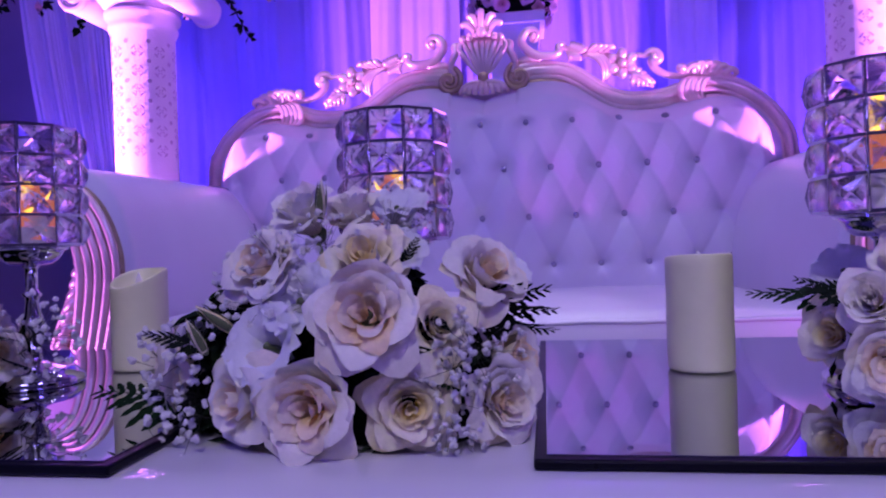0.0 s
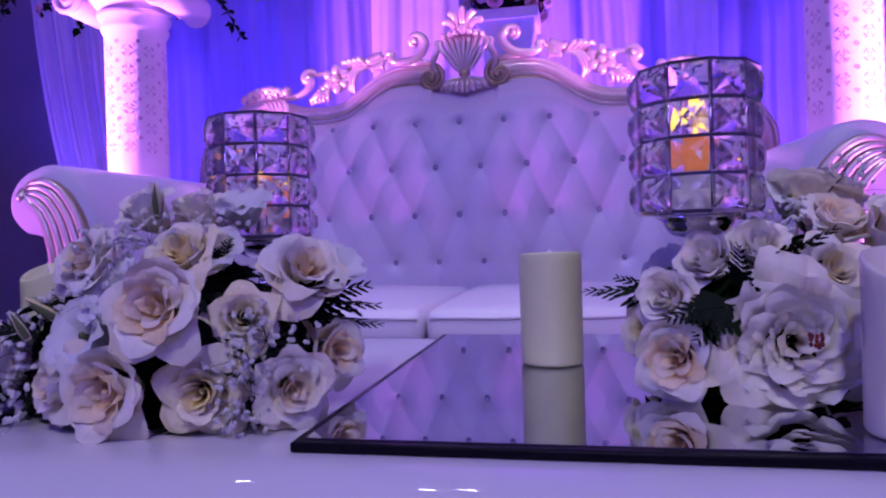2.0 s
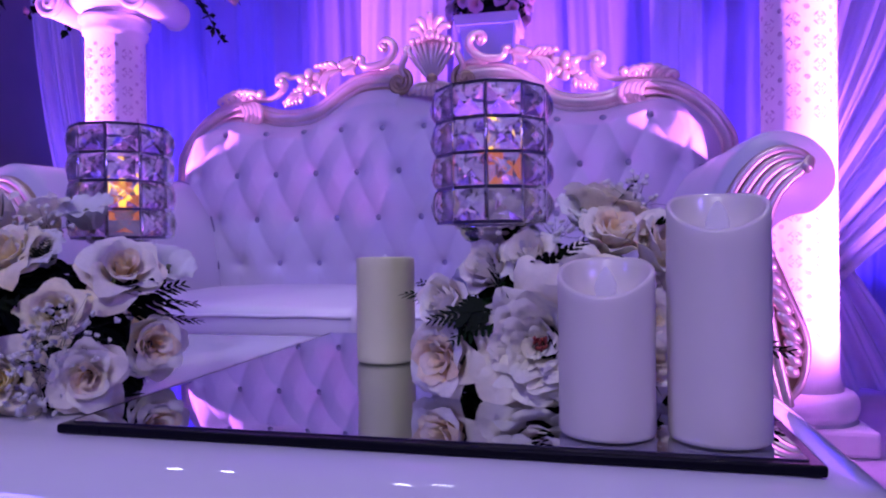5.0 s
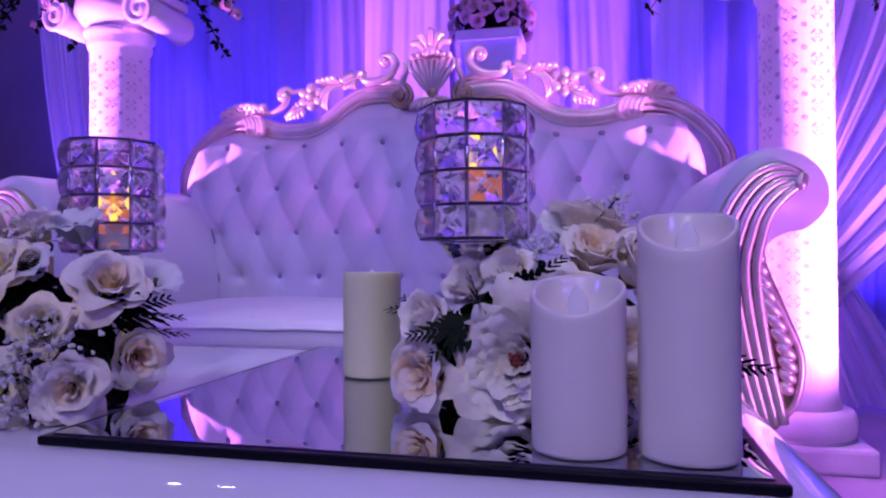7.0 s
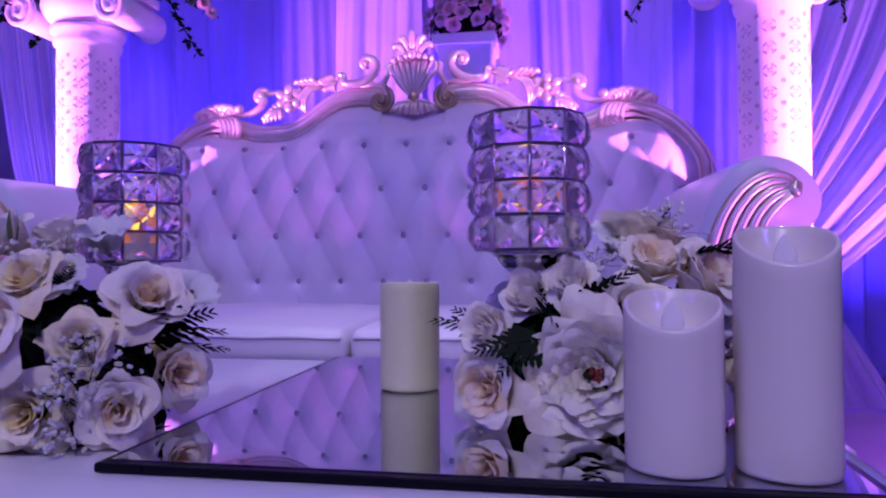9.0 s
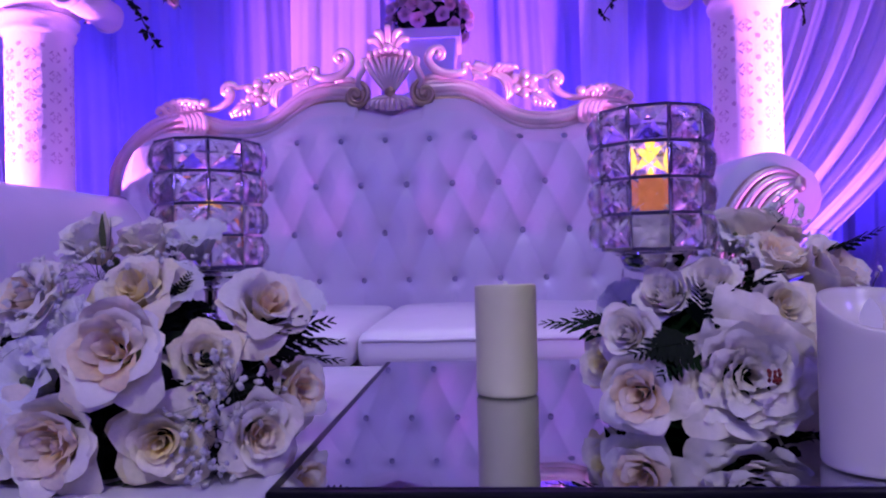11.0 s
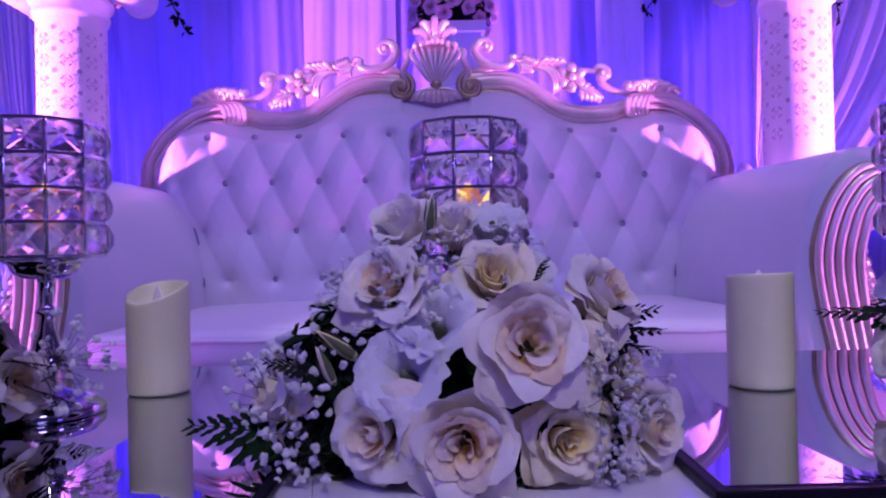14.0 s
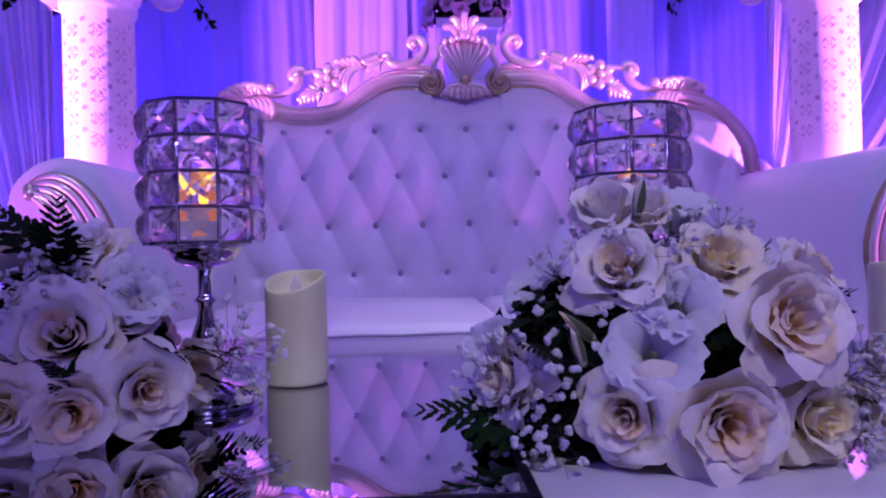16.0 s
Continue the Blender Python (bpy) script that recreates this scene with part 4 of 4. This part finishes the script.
def add_rose(parent, kit, c, r, d, roll, label=""):
    heart, outer = KITS[kit]
    ro = part("rose", heart, None, parent, label, m=Matrix.Translation(Vector(c)) @ turned(d, roll) @ Matrix.Diagonal((r, r, r, 1)))
    for me, m in outer:
        part("petal", me, None, ro, m=m)
    return ro


def far_rose(seed):
    """A rose seen from afar: all its petals in one mesh."""
    rnd = random.Random(seed)
    bm = bmesh.new()
    for rho, zt, n, W, lip in ((0.12, 0.4, 3, 1.5, 0.04), (0.3, 0.4, 3, 1.3, 0.1), (0.5, 0.28, 4, 1.2, 0.2), (0.66, 0.05, 5, 1.0, 0.3)):
        for j in range(n):
            one = petal(rho, W, -0.6, zt, lip, rnd.random() * 50, 0.3, 6, 5)
            one.transform(Matrix.Rotation(2 * math.pi * (j + 0.4 * rnd.random()) / n + rho * 9, 4, "Z"))
            me = bpy.data.meshes.new("petal_sheet")
            one.to_mesh(me)
            one.free()
            bm.from_mesh(me)
            bpy.data.meshes.remove(me)
    return mesh_of("rose", bm, PINK_ROSE)


FAR_ROSES = [far_rose(2), far_rose(5), far_rose(9)]


def small_rose(parent, k, c, r, d, roll):
    part("rose", FAR_ROSES[k % 3], None, parent, "small pale pink rose", m=Matrix.Translation(Vector(c)) @ turned(d, roll) @ Matrix.Scale(r, 4))


def lisianthus_kit(seed):
    rnd = random.Random(seed)
    out = []
    for j in range(5):
        bm = bmesh.new()
        sd = rnd.random() * 40

        def f(u, v, sd=sd):
            a = 2 * u - 1
            w = math.sin(math.pi * (0.12 + 0.74 * v)) ** 0.7
            r = 0.12 + 0.75 * v ** 1.7 + 0.1 * noise.noise((a * 3 + sd, v * 2, sd)) * v
            z = -0.9 + 1.0 * v ** 0.75 - 0.25 * max(0, v - 0.7) * 3 * (0.5 + abs(a)) + 0.1 * noise.noise((a * 2.5, v * 2 + sd, 3)) * v
            return (r, a * 0.62 * w, z + 0.16 * a * a * w)
        surf(bm, f, 9, 9)
        out.append((mesh_of("petal", bm, WHITE_PETAL), Matrix.Rotation(2 * math.pi * j / 5, 4, "Z")))
    return out


THROAT = mesh_of("lisianthus", lathe(bmesh.new(), [(0.02, -1.1), (0.1, -0.95), (0.13, -0.8), (0.1, -0.55), (0.06, -0.35), (0.09, -0.28), (0.02, -0.22)], 12), STEM)
LIS = [lisianthus_kit(4), lisianthus_kit(9)]


def add_lisianthus(parent, k, c, r, d, roll):
    f = part("lisianthus", THROAT, None, parent, "white lisianthus bloom with ruffled petals", m=Matrix.Translation(Vector(c)) @ turned(d, roll) @ Matrix.Diagonal((r, r, r, 1)))
    for me, m in LIS[k % 2]:
        part("petal", me, None, f, m=m)


def fern_mesh(seed, n=10):
    """A fern frond of unit length along x, lying face up."""
    rnd = random.Random(seed)
    bm = bmesh.new()
    tube(bm, [Vector((t / 10, 0, 0.05 * math.sin(2.4 * t / 10))) for t in range(11)], lambda w: 0.012 * (1 - 0.8 * w), 5, up=Vector((0, 0, 1)))
    for i in range(n):
        t = 0.12 + 0.84 * i / (n - 1)
        for s in (-1, 1):
            L = 0.46 * (1 - 0.78 * t ** 1.3) * (0.85 + 0.3 * rnd.random())
            a = s * (1.05 - 0.35 * t)
            d, w = Vector((math.cos(a), math.sin(a), -0.12 + 0.25 * rnd.random())), Vector((-math.sin(a), math.cos(a), 0))
            p = Vector((t, 0, 0.05 * math.sin(2.4 * t)))
            k = 6
            left, right = [], []
            for j in range(k + 1):
                q = j / k
                width = L * 0.13 * math.sin(math.pi * min(1, 0.08 + q * 0.92)) ** 0.7 * (0.8 + 0.5 * (j % 2))
                c = p + d * L * q + Vector((0, 0, -0.12 * L * q * q))
                left.append(bm.verts.new(c + w * width))
                right.append(bm.verts.new(c - w * width))
            for j in range(k):
                bm.faces.new((left[j], left[j + 1], right[j + 1], right[j]))
    return mesh_of("fern_frond", bm, LEAF)


FERNS = [fern_mesh(2), fern_mesh(5, 9)]


def add_fern(parent, k, base, tip, roll=0.0):
    d = Vector(tip) - Vector(base)
    q = d.to_track_quat("X", "Z").to_matrix().to_4x4()
    part("fern_frond", FERNS[k % 2], None, parent, "dark green fern frond", m=Matrix.Translation(Vector(base)) @ q @ Matrix.Rotation(roll, 4, "X") @ Matrix.Scale(d.length, 4))


def breath_meshes(seed, n):
    """A sprig of baby's breath of unit length along z: stems and blossoms."""
    rnd = random.Random(seed)
    st, bl = bmesh.new(), bmesh.new()
    tube(st, [Vector((0, 0, 0)), Vector((0.02, 0, 0.3)), Vector((0, 0.02, 0.55))], 0.009, 4, up=Vector((0, 1, 0)))
    for i in range(n):
        a, tilt = rnd.random() * 6.28, 1.0 * rnd.random() ** 0.7
        L = 0.6 + 0.5 * rnd.random()
        tip = Vector((math.sin(tilt) * math.cos(a), math.sin(tilt) * math.sin(a), math.cos(tilt))) * L
        mid = Vector((0, 0, 0.35 + 0.2 * rnd.random())).lerp(tip, 0.5)
        tube(st, [Vector((0, 0, 0.3 + 0.2 * rnd.random())), mid, tip], 0.004, 3, up=Vector((0, 1, 0)))
        r = 0.04 + 0.03 * rnd.random()
        for j in range(4):
            g = bmesh.ops.create_icosphere(bl, subdivisions=1, radius=r * (0.55 + 0.3 * rnd.random()), matrix=Matrix.Translation(tip + 0.6 * r * Vector((rnd.random() - 0.5, rnd.random() - 0.5, rnd.random() - 0.3)) * 2))
            for v in g["verts"]:
                v.co += 0.25 * r * Vector((rnd.random() - 0.5, rnd.random() - 0.5, rnd.random() - 0.5))
    return mesh_of("babys_breath", st, BREATH_STEM), mesh_of("blossom", bl, BLOSSOM, False)


BREATH = [breath_meshes(6, 28), breath_meshes(7, 22), breath_meshes(11, 32)]


def add_breath(parent, k, c, d, L, roll):
    st, bl = BREATH[k % 3]
    sp = part("babys_breath", st, None, parent, "sprig of tiny white baby's breath", m=Matrix.Translation(Vector(c)) @ turned(d, roll) @ Matrix.Scale(L, 4))
    part("blossom", bl, None, sp)


def add_bud(parent, c, d, L):
    bm = bmesh.new()
    lathe(bm, [(0.03, 0), (0.16, 0.1), (0.2, 0.3), (0.17, 0.55), (0.1, 0.8), (0.02, 1.0)], 12)
    b = part("lily_bud", bm, LIMY, parent, "closed cream bud in green sepals", m=Matrix.Translation(Vector(c)) @ turned(d) @ Matrix.Diagonal((0.62 * L, 0.62 * L, L, 1)))
    for k in range(3):
        bm = bmesh.new()
        a = 2.1 * k
        surf(bm, lambda u, v: ((0.05 + 0.19 * math.sin(math.pi * (0.1 + 0.75 * v)) + 0.1 * max(0, v - 0.7)) * math.cos(a + (u - 0.5) * 1.5 * (1 - v ** 2)), (0.05 + 0.19 * math.sin(math.pi * (0.1 + 0.75 * v)) + 0.1 * max(0, v - 0.7)) * math.sin(a + (u - 0.5) * 1.5 * (1 - v ** 2)), 0.95 * v), 5, 7)
        part("sepal", bm, STEM, b)


def greenery(parent, c, rad, n, seed):
    """The dark leaves that fill the heart of an arrangement."""
    rnd = random.Random(seed)
    verts, faces = [], []
    for i in range(n):
        a, e = rnd.random() * 6.283, math.asin(rnd.random())
        d = Vector((math.cos(a) * math.cos(e), math.sin(a) * math.cos(e), math.sin(e)))
        p = Vector(c) + Vector((d.x * rad[0], d.y * rad[1], d.z * rad[2])) * (0.62 + 0.33 * rnd.random())
        m = turned((d + 0.9 * Vector((rnd.random() - 0.5, rnd.random() - 0.5, rnd.random() - 0.5))), rnd.random() * 6.28)
        L = 0.016 + 0.016 * rnd.random()
        k = len(verts)
        for x, y, z in ((0, 0, 0), (L * 0.4, -L * 0.24, 0.003), (L * 0.8, -L * 0.16, 0.002), (L * 1.15, 0, -0.003), (L * 0.8, L * 0.16, 0.002), (L * 0.4, L * 0.24, 0.003)):
            q = p + (m @ Vector((x, y, z)))
            verts.append((q.x, q.y, max(q.z, c[2] + 0.001)))
        faces += [(k, k + 1, k + 2, k + 3), (k, k + 3, k + 4, k + 5)]
    me = bpy.data.meshes.new("greenery")
    me.from_pydata(verts, [], faces)
    me.materials.append(LEAF)
    tagged(part("greenery", me, None, parent, "dense dark green filler leaves"), kind="stuff")
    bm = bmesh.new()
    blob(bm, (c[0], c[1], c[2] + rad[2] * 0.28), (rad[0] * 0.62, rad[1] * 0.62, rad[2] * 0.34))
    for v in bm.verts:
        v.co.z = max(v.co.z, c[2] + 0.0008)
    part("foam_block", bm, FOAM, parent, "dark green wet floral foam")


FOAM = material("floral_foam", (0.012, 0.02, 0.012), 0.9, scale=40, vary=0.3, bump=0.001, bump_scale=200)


def arrangement(name, centre, z0, roses, blooms, ferns, breath, seed, label, size=0.11, tray=True):
    rnd = random.Random(seed)
    arr = thing(name, pose(0, 0, 0), label, "flower arrangement", "table flowers")
    c = Vector((centre[0], centre[1], z0))
    if tray:
        part("dish", lathe(bmesh.new(), [(0.04, z0), (0.075, z0 + 0.001), (0.083, z0 + 0.014), (0.08, z0 + 0.016), (0.07, z0 + 0.004), (0.002, z0 + 0.003)], 36, centre), BLACK, arr, "shallow black plastic dish")
    greenery(arr, c, (size * 1.12, size * 0.82, 0.128), 2400, seed)
    for x, y, z, r, kit in roses:
        p = Vector((x, y, z))
        d = (p - c - Vector((0, 0, 0.035))).normalized() + Vector((0, -0.85 if y < centre[1] + 0.045 else 0.0, 0.02)) + 0.15 * Vector((rnd.random() - 0.5, 0, rnd.random() - 0.5))
        add_rose(arr, kit, p, r * 1.4, d, rnd.random() * 6.28, ("ivory rose with a peach heart", "ivory rose with a peach heart", "cream rose with a yellow heart", "half-open pale ivory rose", "full pale garden rose")[kit])
        # the stem back into the foam
        bm = tube(bmesh.new(), [p - d.normalized() * r * 0.7, p.lerp(c, 0.5) + Vector((0, 0, 0.012)), c + Vector((0, 0, 0.03))], 0.0022, 5)
        part("rose_stem", bm, STEM, arr)
    for i, (x, y, z, r) in enumerate(blooms):
        p = Vector((x, y, z))
        add_lisianthus(arr, i, p, r * 1.25, (p - c).normalized() + Vector((0, -0.8, 0.1)), rnd.random() * 6.28)
    for i, (b, t) in enumerate(ferns):
        add_fern(arr, i, b, t, 0.5 * (rnd.random() - 0.5) - 0.5)
    for i, (x, y, z, L) in enumerate(breath):
        p = Vector((x, y, z))
        d = (p - c).normalized() + Vector((0, -0.15, 0.1))
        add_breath(arr, i, p - d.normalized() * L * 0.8, d, L * 1.05, rnd.random() * 6)
    return arr


MID = arrangement("rose_arrangement", (0.035, 0.905), TOP + 0.0006,
    [(0.052, 0.798, 0.560, 0.034, 1), (0.092, 0.860, 0.547, 0.024, 2), (0.127, 0.908, 0.585, 0.031, 0), (-0.044, 0.852, 0.596, 0.028, 0), (0.008, 0.798, 0.495, 0.033, 1), (-0.052, 0.822, 0.498, 0.029, 0), (0.076, 0.818, 0.493, 0.028, 2), (0.141, 0.842, 0.493, 0.027, 0), (0.034, 0.868, 0.600, 0.029, 2), (-0.035, 0.925, 0.638, 0.027, 3), (0.004, 0.945, 0.638, 0.025, 3), (0.150, 0.925, 0.508, 0.027, 1), (0.10, 1.0, 0.52, 0.028, 0), (-0.06, 1.0, 0.54, 0.028, 1)],
    [(-0.033, 0.822, 0.540, 0.029), (-0.010, 0.835, 0.572, 0.027), (0.058, 0.880, 0.604, 0.022), (0.042, 0.96, 0.648, 0.027), (0.138, 0.965, 0.588, 0.024), (-0.13, 0.895, 0.532, 0.026), (-0.09, 0.945, 0.578, 0.026)],
    [((0.10, 0.92, 0.55), (0.172, 0.935, 0.562)), ((0.10, 0.92, 0.545), (0.178, 0.945, 0.543)), ((0.11, 0.93, 0.535), (0.176, 0.955, 0.525)), ((-0.10, 0.865, 0.485), (-0.182, 0.862, 0.496)), ((-0.08, 0.85, 0.53), (-0.12, 0.825, 0.545)), ((0.06, 0.88, 0.585), (0.075, 0.875, 0.609)), ((0.08, 0.85, 0.51), (0.115, 0.82, 0.50))],
    [(-0.035, 0.855, 0.608, 0.04), (-0.03, 0.86, 0.595, 0.04), (-0.05, 0.885, 0.615, 0.035), (-0.112, 0.85, 0.500, 0.055), (-0.12, 0.86, 0.53, 0.055), (-0.105, 0.84, 0.485, 0.045), (0.112, 0.826, 0.524, 0.045), (0.110, 0.824, 0.500, 0.04), (0.126, 0.838, 0.537, 0.045), (0.116, 0.826, 0.478, 0.035), (0.106, 0.824, 0.486, 0.035), (-0.05, 0.845, 0.572, 0.045), (-0.008, 0.85, 0.578, 0.04), (0.05, 0.90, 0.63, 0.035), (-0.085, 0.90, 0.595, 0.04), (-0.14, 0.87, 0.515, 0.06), (0.0, 0.87, 0.62, 0.04)],
    41, "dome of ivory roses, white lisianthus and baby's breath", 0.09, False)
greenery(MID, Vector((-0.06, 0.905, TOP + 0.0006)), (0.085, 0.06, 0.125), 1300, 8)
add_rose(MID, 0, (-0.128, 0.868, 0.515), 0.040, (-0.85, -0.5, 0.15), 0.7, "ivory rose with a peach heart")
add_bud(MID, (-0.062, 0.852, 0.543), (-0.6, -0.25, 0.5), 0.036)
add_bud(MID, (-0.012, 0.91, 0.628), (0.1, -0.15, 1.0), 0.034)
add_bud(MID, (-0.075, 0.83, 0.53), (-0.35, -0.3, 0.9), 0.03)

RIGHT = arrangement("rose_arrangement", (0.525, 0.985), MZ + 0.0003,
    [(0.510, 0.898, 0.519, 0.046, 4), (0.424, 0.912, 0.503, 0.031, 1), (0.423, 0.940, 0.549, 0.025, 3), (0.460, 0.965, 0.580, 0.026, 3), (0.499, 0.955, 0.590, 0.025, 3), (0.548, 0.930, 0.571, 0.029, 2), (0.573, 0.995, 0.616, 0.031, 1), (0.572, 1.045, 0.64, 0.033, 4), (0.622, 0.985, 0.602, 0.034, 1), (0.600, 0.932, 0.535, 0.024, 0), (0.602, 0.922, 0.500, 0.025, 0), (0.412, 0.990, 0.516, 0.026, 2), (0.635, 1.03, 0.54, 0.03, 0), (0.64, 0.97, 0.51, 0.027, 1), (0.53, 1.07, 0.56, 0.03, 0)],
    [(0.545, 1.02, 0.64, 0.024), (0.433, 1.02, 0.575, 0.024)],
    [((0.44, 1.015, 0.545), (0.362, 1.04, 0.546)), ((0.44, 0.99, 0.54), (0.388, 1.0, 0.562)), ((0.565, 1.02, 0.62), (0.60, 1.045, 0.662)), ((0.50, 0.945, 0.565), (0.548, 0.925, 0.60)), ((0.475, 0.92, 0.545), (0.42, 0.905, 0.535)), ((0.48, 0.93, 0.55), (0.44, 0.90, 0.518)), ((0.64, 1.0, 0.51), (0.722, 0.995, 0.500)), ((0.48, 0.925, 0.55), (0.47, 0.90, 0.59)), ((0.60, 1.0, 0.60), (0.66, 0.99, 0.63))],
    [(0.60, 1.03, 0.648, 0.05), (0.455, 0.99, 0.565, 0.045), (0.64, 0.985, 0.545, 0.05), (0.655, 0.99, 0.575, 0.05), (0.47, 0.95, 0.535, 0.035), (0.52, 0.98, 0.62, 0.045)],
    57, "arrangement of pale garden roses, ferns and half-open ivory roses", 0.10)
bm = bmesh.new()
rs = random.Random(5)
for k in range(16):
    blob(bm, (0.514 + 0.009 * (rs.random() - 0.5), 0.868 + 0.006 * rs.random(), 0.524 + 0.009 * (rs.random() - 0.5)), (0.0016, 0.0014, 0.002), level=1)
part("stamens", bm, STAMEN, RIGHT, "dark red stamens of the open rose")

LEFT = arrangement("rose_arrangement", (-0.485, 0.97), MZ + 0.0003,
    [(-0.446, 0.908, 0.553, 0.038, 0), (-0.385, 0.912, 0.508, 0.031, 0), (-0.429, 0.880, 0.495, 0.030, 1), (-0.416, 0.945, 0.561, 0.026, 3), (-0.503, 0.925, 0.562, 0.030, 1), (-0.468, 0.870, 0.503, 0.029, 2), (-0.474, 0.99, 0.622, 0.033, 4), (-0.541, 0.995, 0.618, 0.031, 1), (-0.368, 0.975, 0.512, 0.026, 1), (-0.52, 0.875, 0.51, 0.03, 0), (-0.575, 0.93, 0.53, 0.03, 2), (-0.56, 1.03, 0.55, 0.03, 0), (-0.43, 1.045, 0.545, 0.028, 1)],
    [(-0.416, 0.975, 0.594, 0.026), (-0.40, 0.94, 0.578, 0.022), (-0.55, 0.92, 0.585, 0.026)],
    [((-0.49, 0.975, 0.61), (-0.545, 0.965, 0.662)), ((-0.475, 0.96, 0.60), (-0.462, 0.935, 0.655)), ((-0.375, 0.985, 0.505), (-0.318, 0.972, 0.488)), ((-0.38, 0.97, 0.53), (-0.325, 0.95, 0.525)), ((-0.44, 0.90, 0.53), (-0.435, 0.872, 0.515)), ((-0.47, 0.95, 0.60), (-0.435, 0.925, 0.622)), ((-0.40, 0.93, 0.54), (-0.355, 0.915, 0.528))],
    [(-0.475, 0.92, 0.598, 0.05), (-0.49, 0.905, 0.535, 0.045), (-0.485, 0.90, 0.58, 0.045), (-0.325, 0.99, 0.535, 0.06), (-0.335, 0.985, 0.52, 0.05), (-0.40, 0.955, 0.588, 0.04), (-0.445, 0.935, 0.592, 0.04), (-0.515, 0.90, 0.54, 0.05)],
    73, "arrangement of ivory roses, ferns and baby's breath beside the holder", 0.10)


# ---- planter of roses behind the sofa ----
def pedestal():
    p = thing("pedestal", pose(0.085, 3.62, 0), "slim white plaster pedestal behind the sofa", "pedestal")
    part("post", lathe(bmesh.new(), [(0.14, 0.0), (0.14, 0.05), (0.1, 0.08), (0.085, 0.12), (0.08, 1.28), (0.1, 1.33), (0.13, 1.36), (0.13, 1.38)], 32), PLASTER, p)


def square_shell(bm, rings):
    """A square vessel: rings of (half width, height) from the foot over the rim to the inside."""
    vs = [[bm.verts.new((sx * w, sy * w, z)) for sx, sy in ((-1, -1), (1, -1), (1, 1), (-1, 1))] for w, z in rings]
    for lower, upper in zip(vs, vs[1:]):
        for k in range(4):
            bm.faces.new((lower[k], lower[(k + 1) % 4], upper[(k + 1) % 4], upper[k]))
    bm.faces.new(vs[0])
    bm.faces.new(vs[-1])
    return bm


pedestal()
urn = thing("flower_planter", pose(0.085, 3.62, 1.3805), "square white planter packed with a ball of small pink roses", "planter")
part("planter_body", square_shell(bmesh.new(), [(0.095, 0.0), (0.099, 0.006), (0.128, 0.228), (0.121, 0.232), (0.10, 0.2)]), PLASTER, urn, smooth=False)
part("planter_rim", square_shell(bmesh.new(), [(0.129, 0.229), (0.146, 0.231), (0.15, 0.274), (0.146, 0.278), (0.122, 0.277), (0.118, 0.24)]), PLASTER, urn, "raised square rim", smooth=False)
rs = random.Random(12)
for k in range(54):
    a, e = 2.39996 * k, math.asin(1 - (k + 0.5) / 54 * 1.35)
    d = Vector((math.cos(a) * math.cos(e), math.sin(a) * math.cos(e), math.sin(e)))
    small_rose(urn, k, Vector((0, -0.01, 0.345)) + Vector((d.x * 0.21, d.y * 0.18, d.z * 0.17)) * (0.92 + 0.14 * rs.random()), 0.03 + 0.012 * rs.random(), d + Vector((0, -0.2, 0)), rs.random() * 6)
greenery(urn, (0, 0, 0.31), (0.21, 0.18, 0.18), 1100, 9)


# ---- garlands on the column capitals ----
def column_flowers(s, seed):
    rnd = random.Random(seed)
    g = thing("column_flowers", pose(s * 1.153, 2.565, 1.5755), "trailing arrangement of roses and dark leaves on a column", "flower arrangement", "column flowers")
    greenery(g, (0, 0, 0.0), (0.29, 0.23, 0.22), 1000, seed)
    for k in range(26):
        a, e = rnd.random() * 6.28, 0.15 + 1.0 * rnd.random()
        d = Vector((math.cos(a) * math.cos(e), math.sin(a) * math.cos(e), math.sin(e)))
        small_rose(g, k, Vector((d.x * 0.31, d.y * 0.25, 0.02 + d.z * 0.25)), 0.04 + 0.012 * rnd.random(), d, rnd.random() * 6)
    # drooping sprays on either side, each a stem with clustered leaves
    for k in range(16):
        a = 2 * math.pi * k / 16 + 0.25 * rnd.random()
        L = 0.40 + 0.18 * rnd.random() if abs(math.cos(a)) > 0.5 else 0.27 + 0.06 * rnd.random()
        end = Vector((L * math.cos(a), 0.75 * L * math.sin(a), -0.04 - 0.10 * rnd.random()))
        line = spline([(0.15 * math.cos(a), 0.15 * math.sin(a), 0.06), Vector((0.62 * end.x, 0.62 * end.y, 0.09)), end], 12)
        bm = tube(bmesh.new(), line, lambda w: 0.005 * (1 - 0.6 * w), 5)
        for i in range(3, 13):
            for q in range(5):
                l = 0.022 + 0.022 * rnd.random()
                m = Matrix.Translation(line[i]) @ turned((rnd.random() - 0.5, rnd.random() - 0.5, rnd.random() - 0.7), rnd.random() * 6)
                bm.faces.new([bm.verts.new(m @ Vector(p)) for p in ((0, 0, 0), (l * 0.3, 0.004, l * 0.5), (l * 0.2, 0, l), (-l * 0.25, 0.003, l * 0.55))])
        part("leaf_spray", bm, LEAF, g, "drooping spray of dark leaves", smooth=False)
        if k % 2:
            small_rose(g, k, end + Vector((0, -0.02, 0)), 0.024, (math.cos(a), -0.8, -0.2), k)


column_flowers(-1, 31)
column_flowers(1, 32)
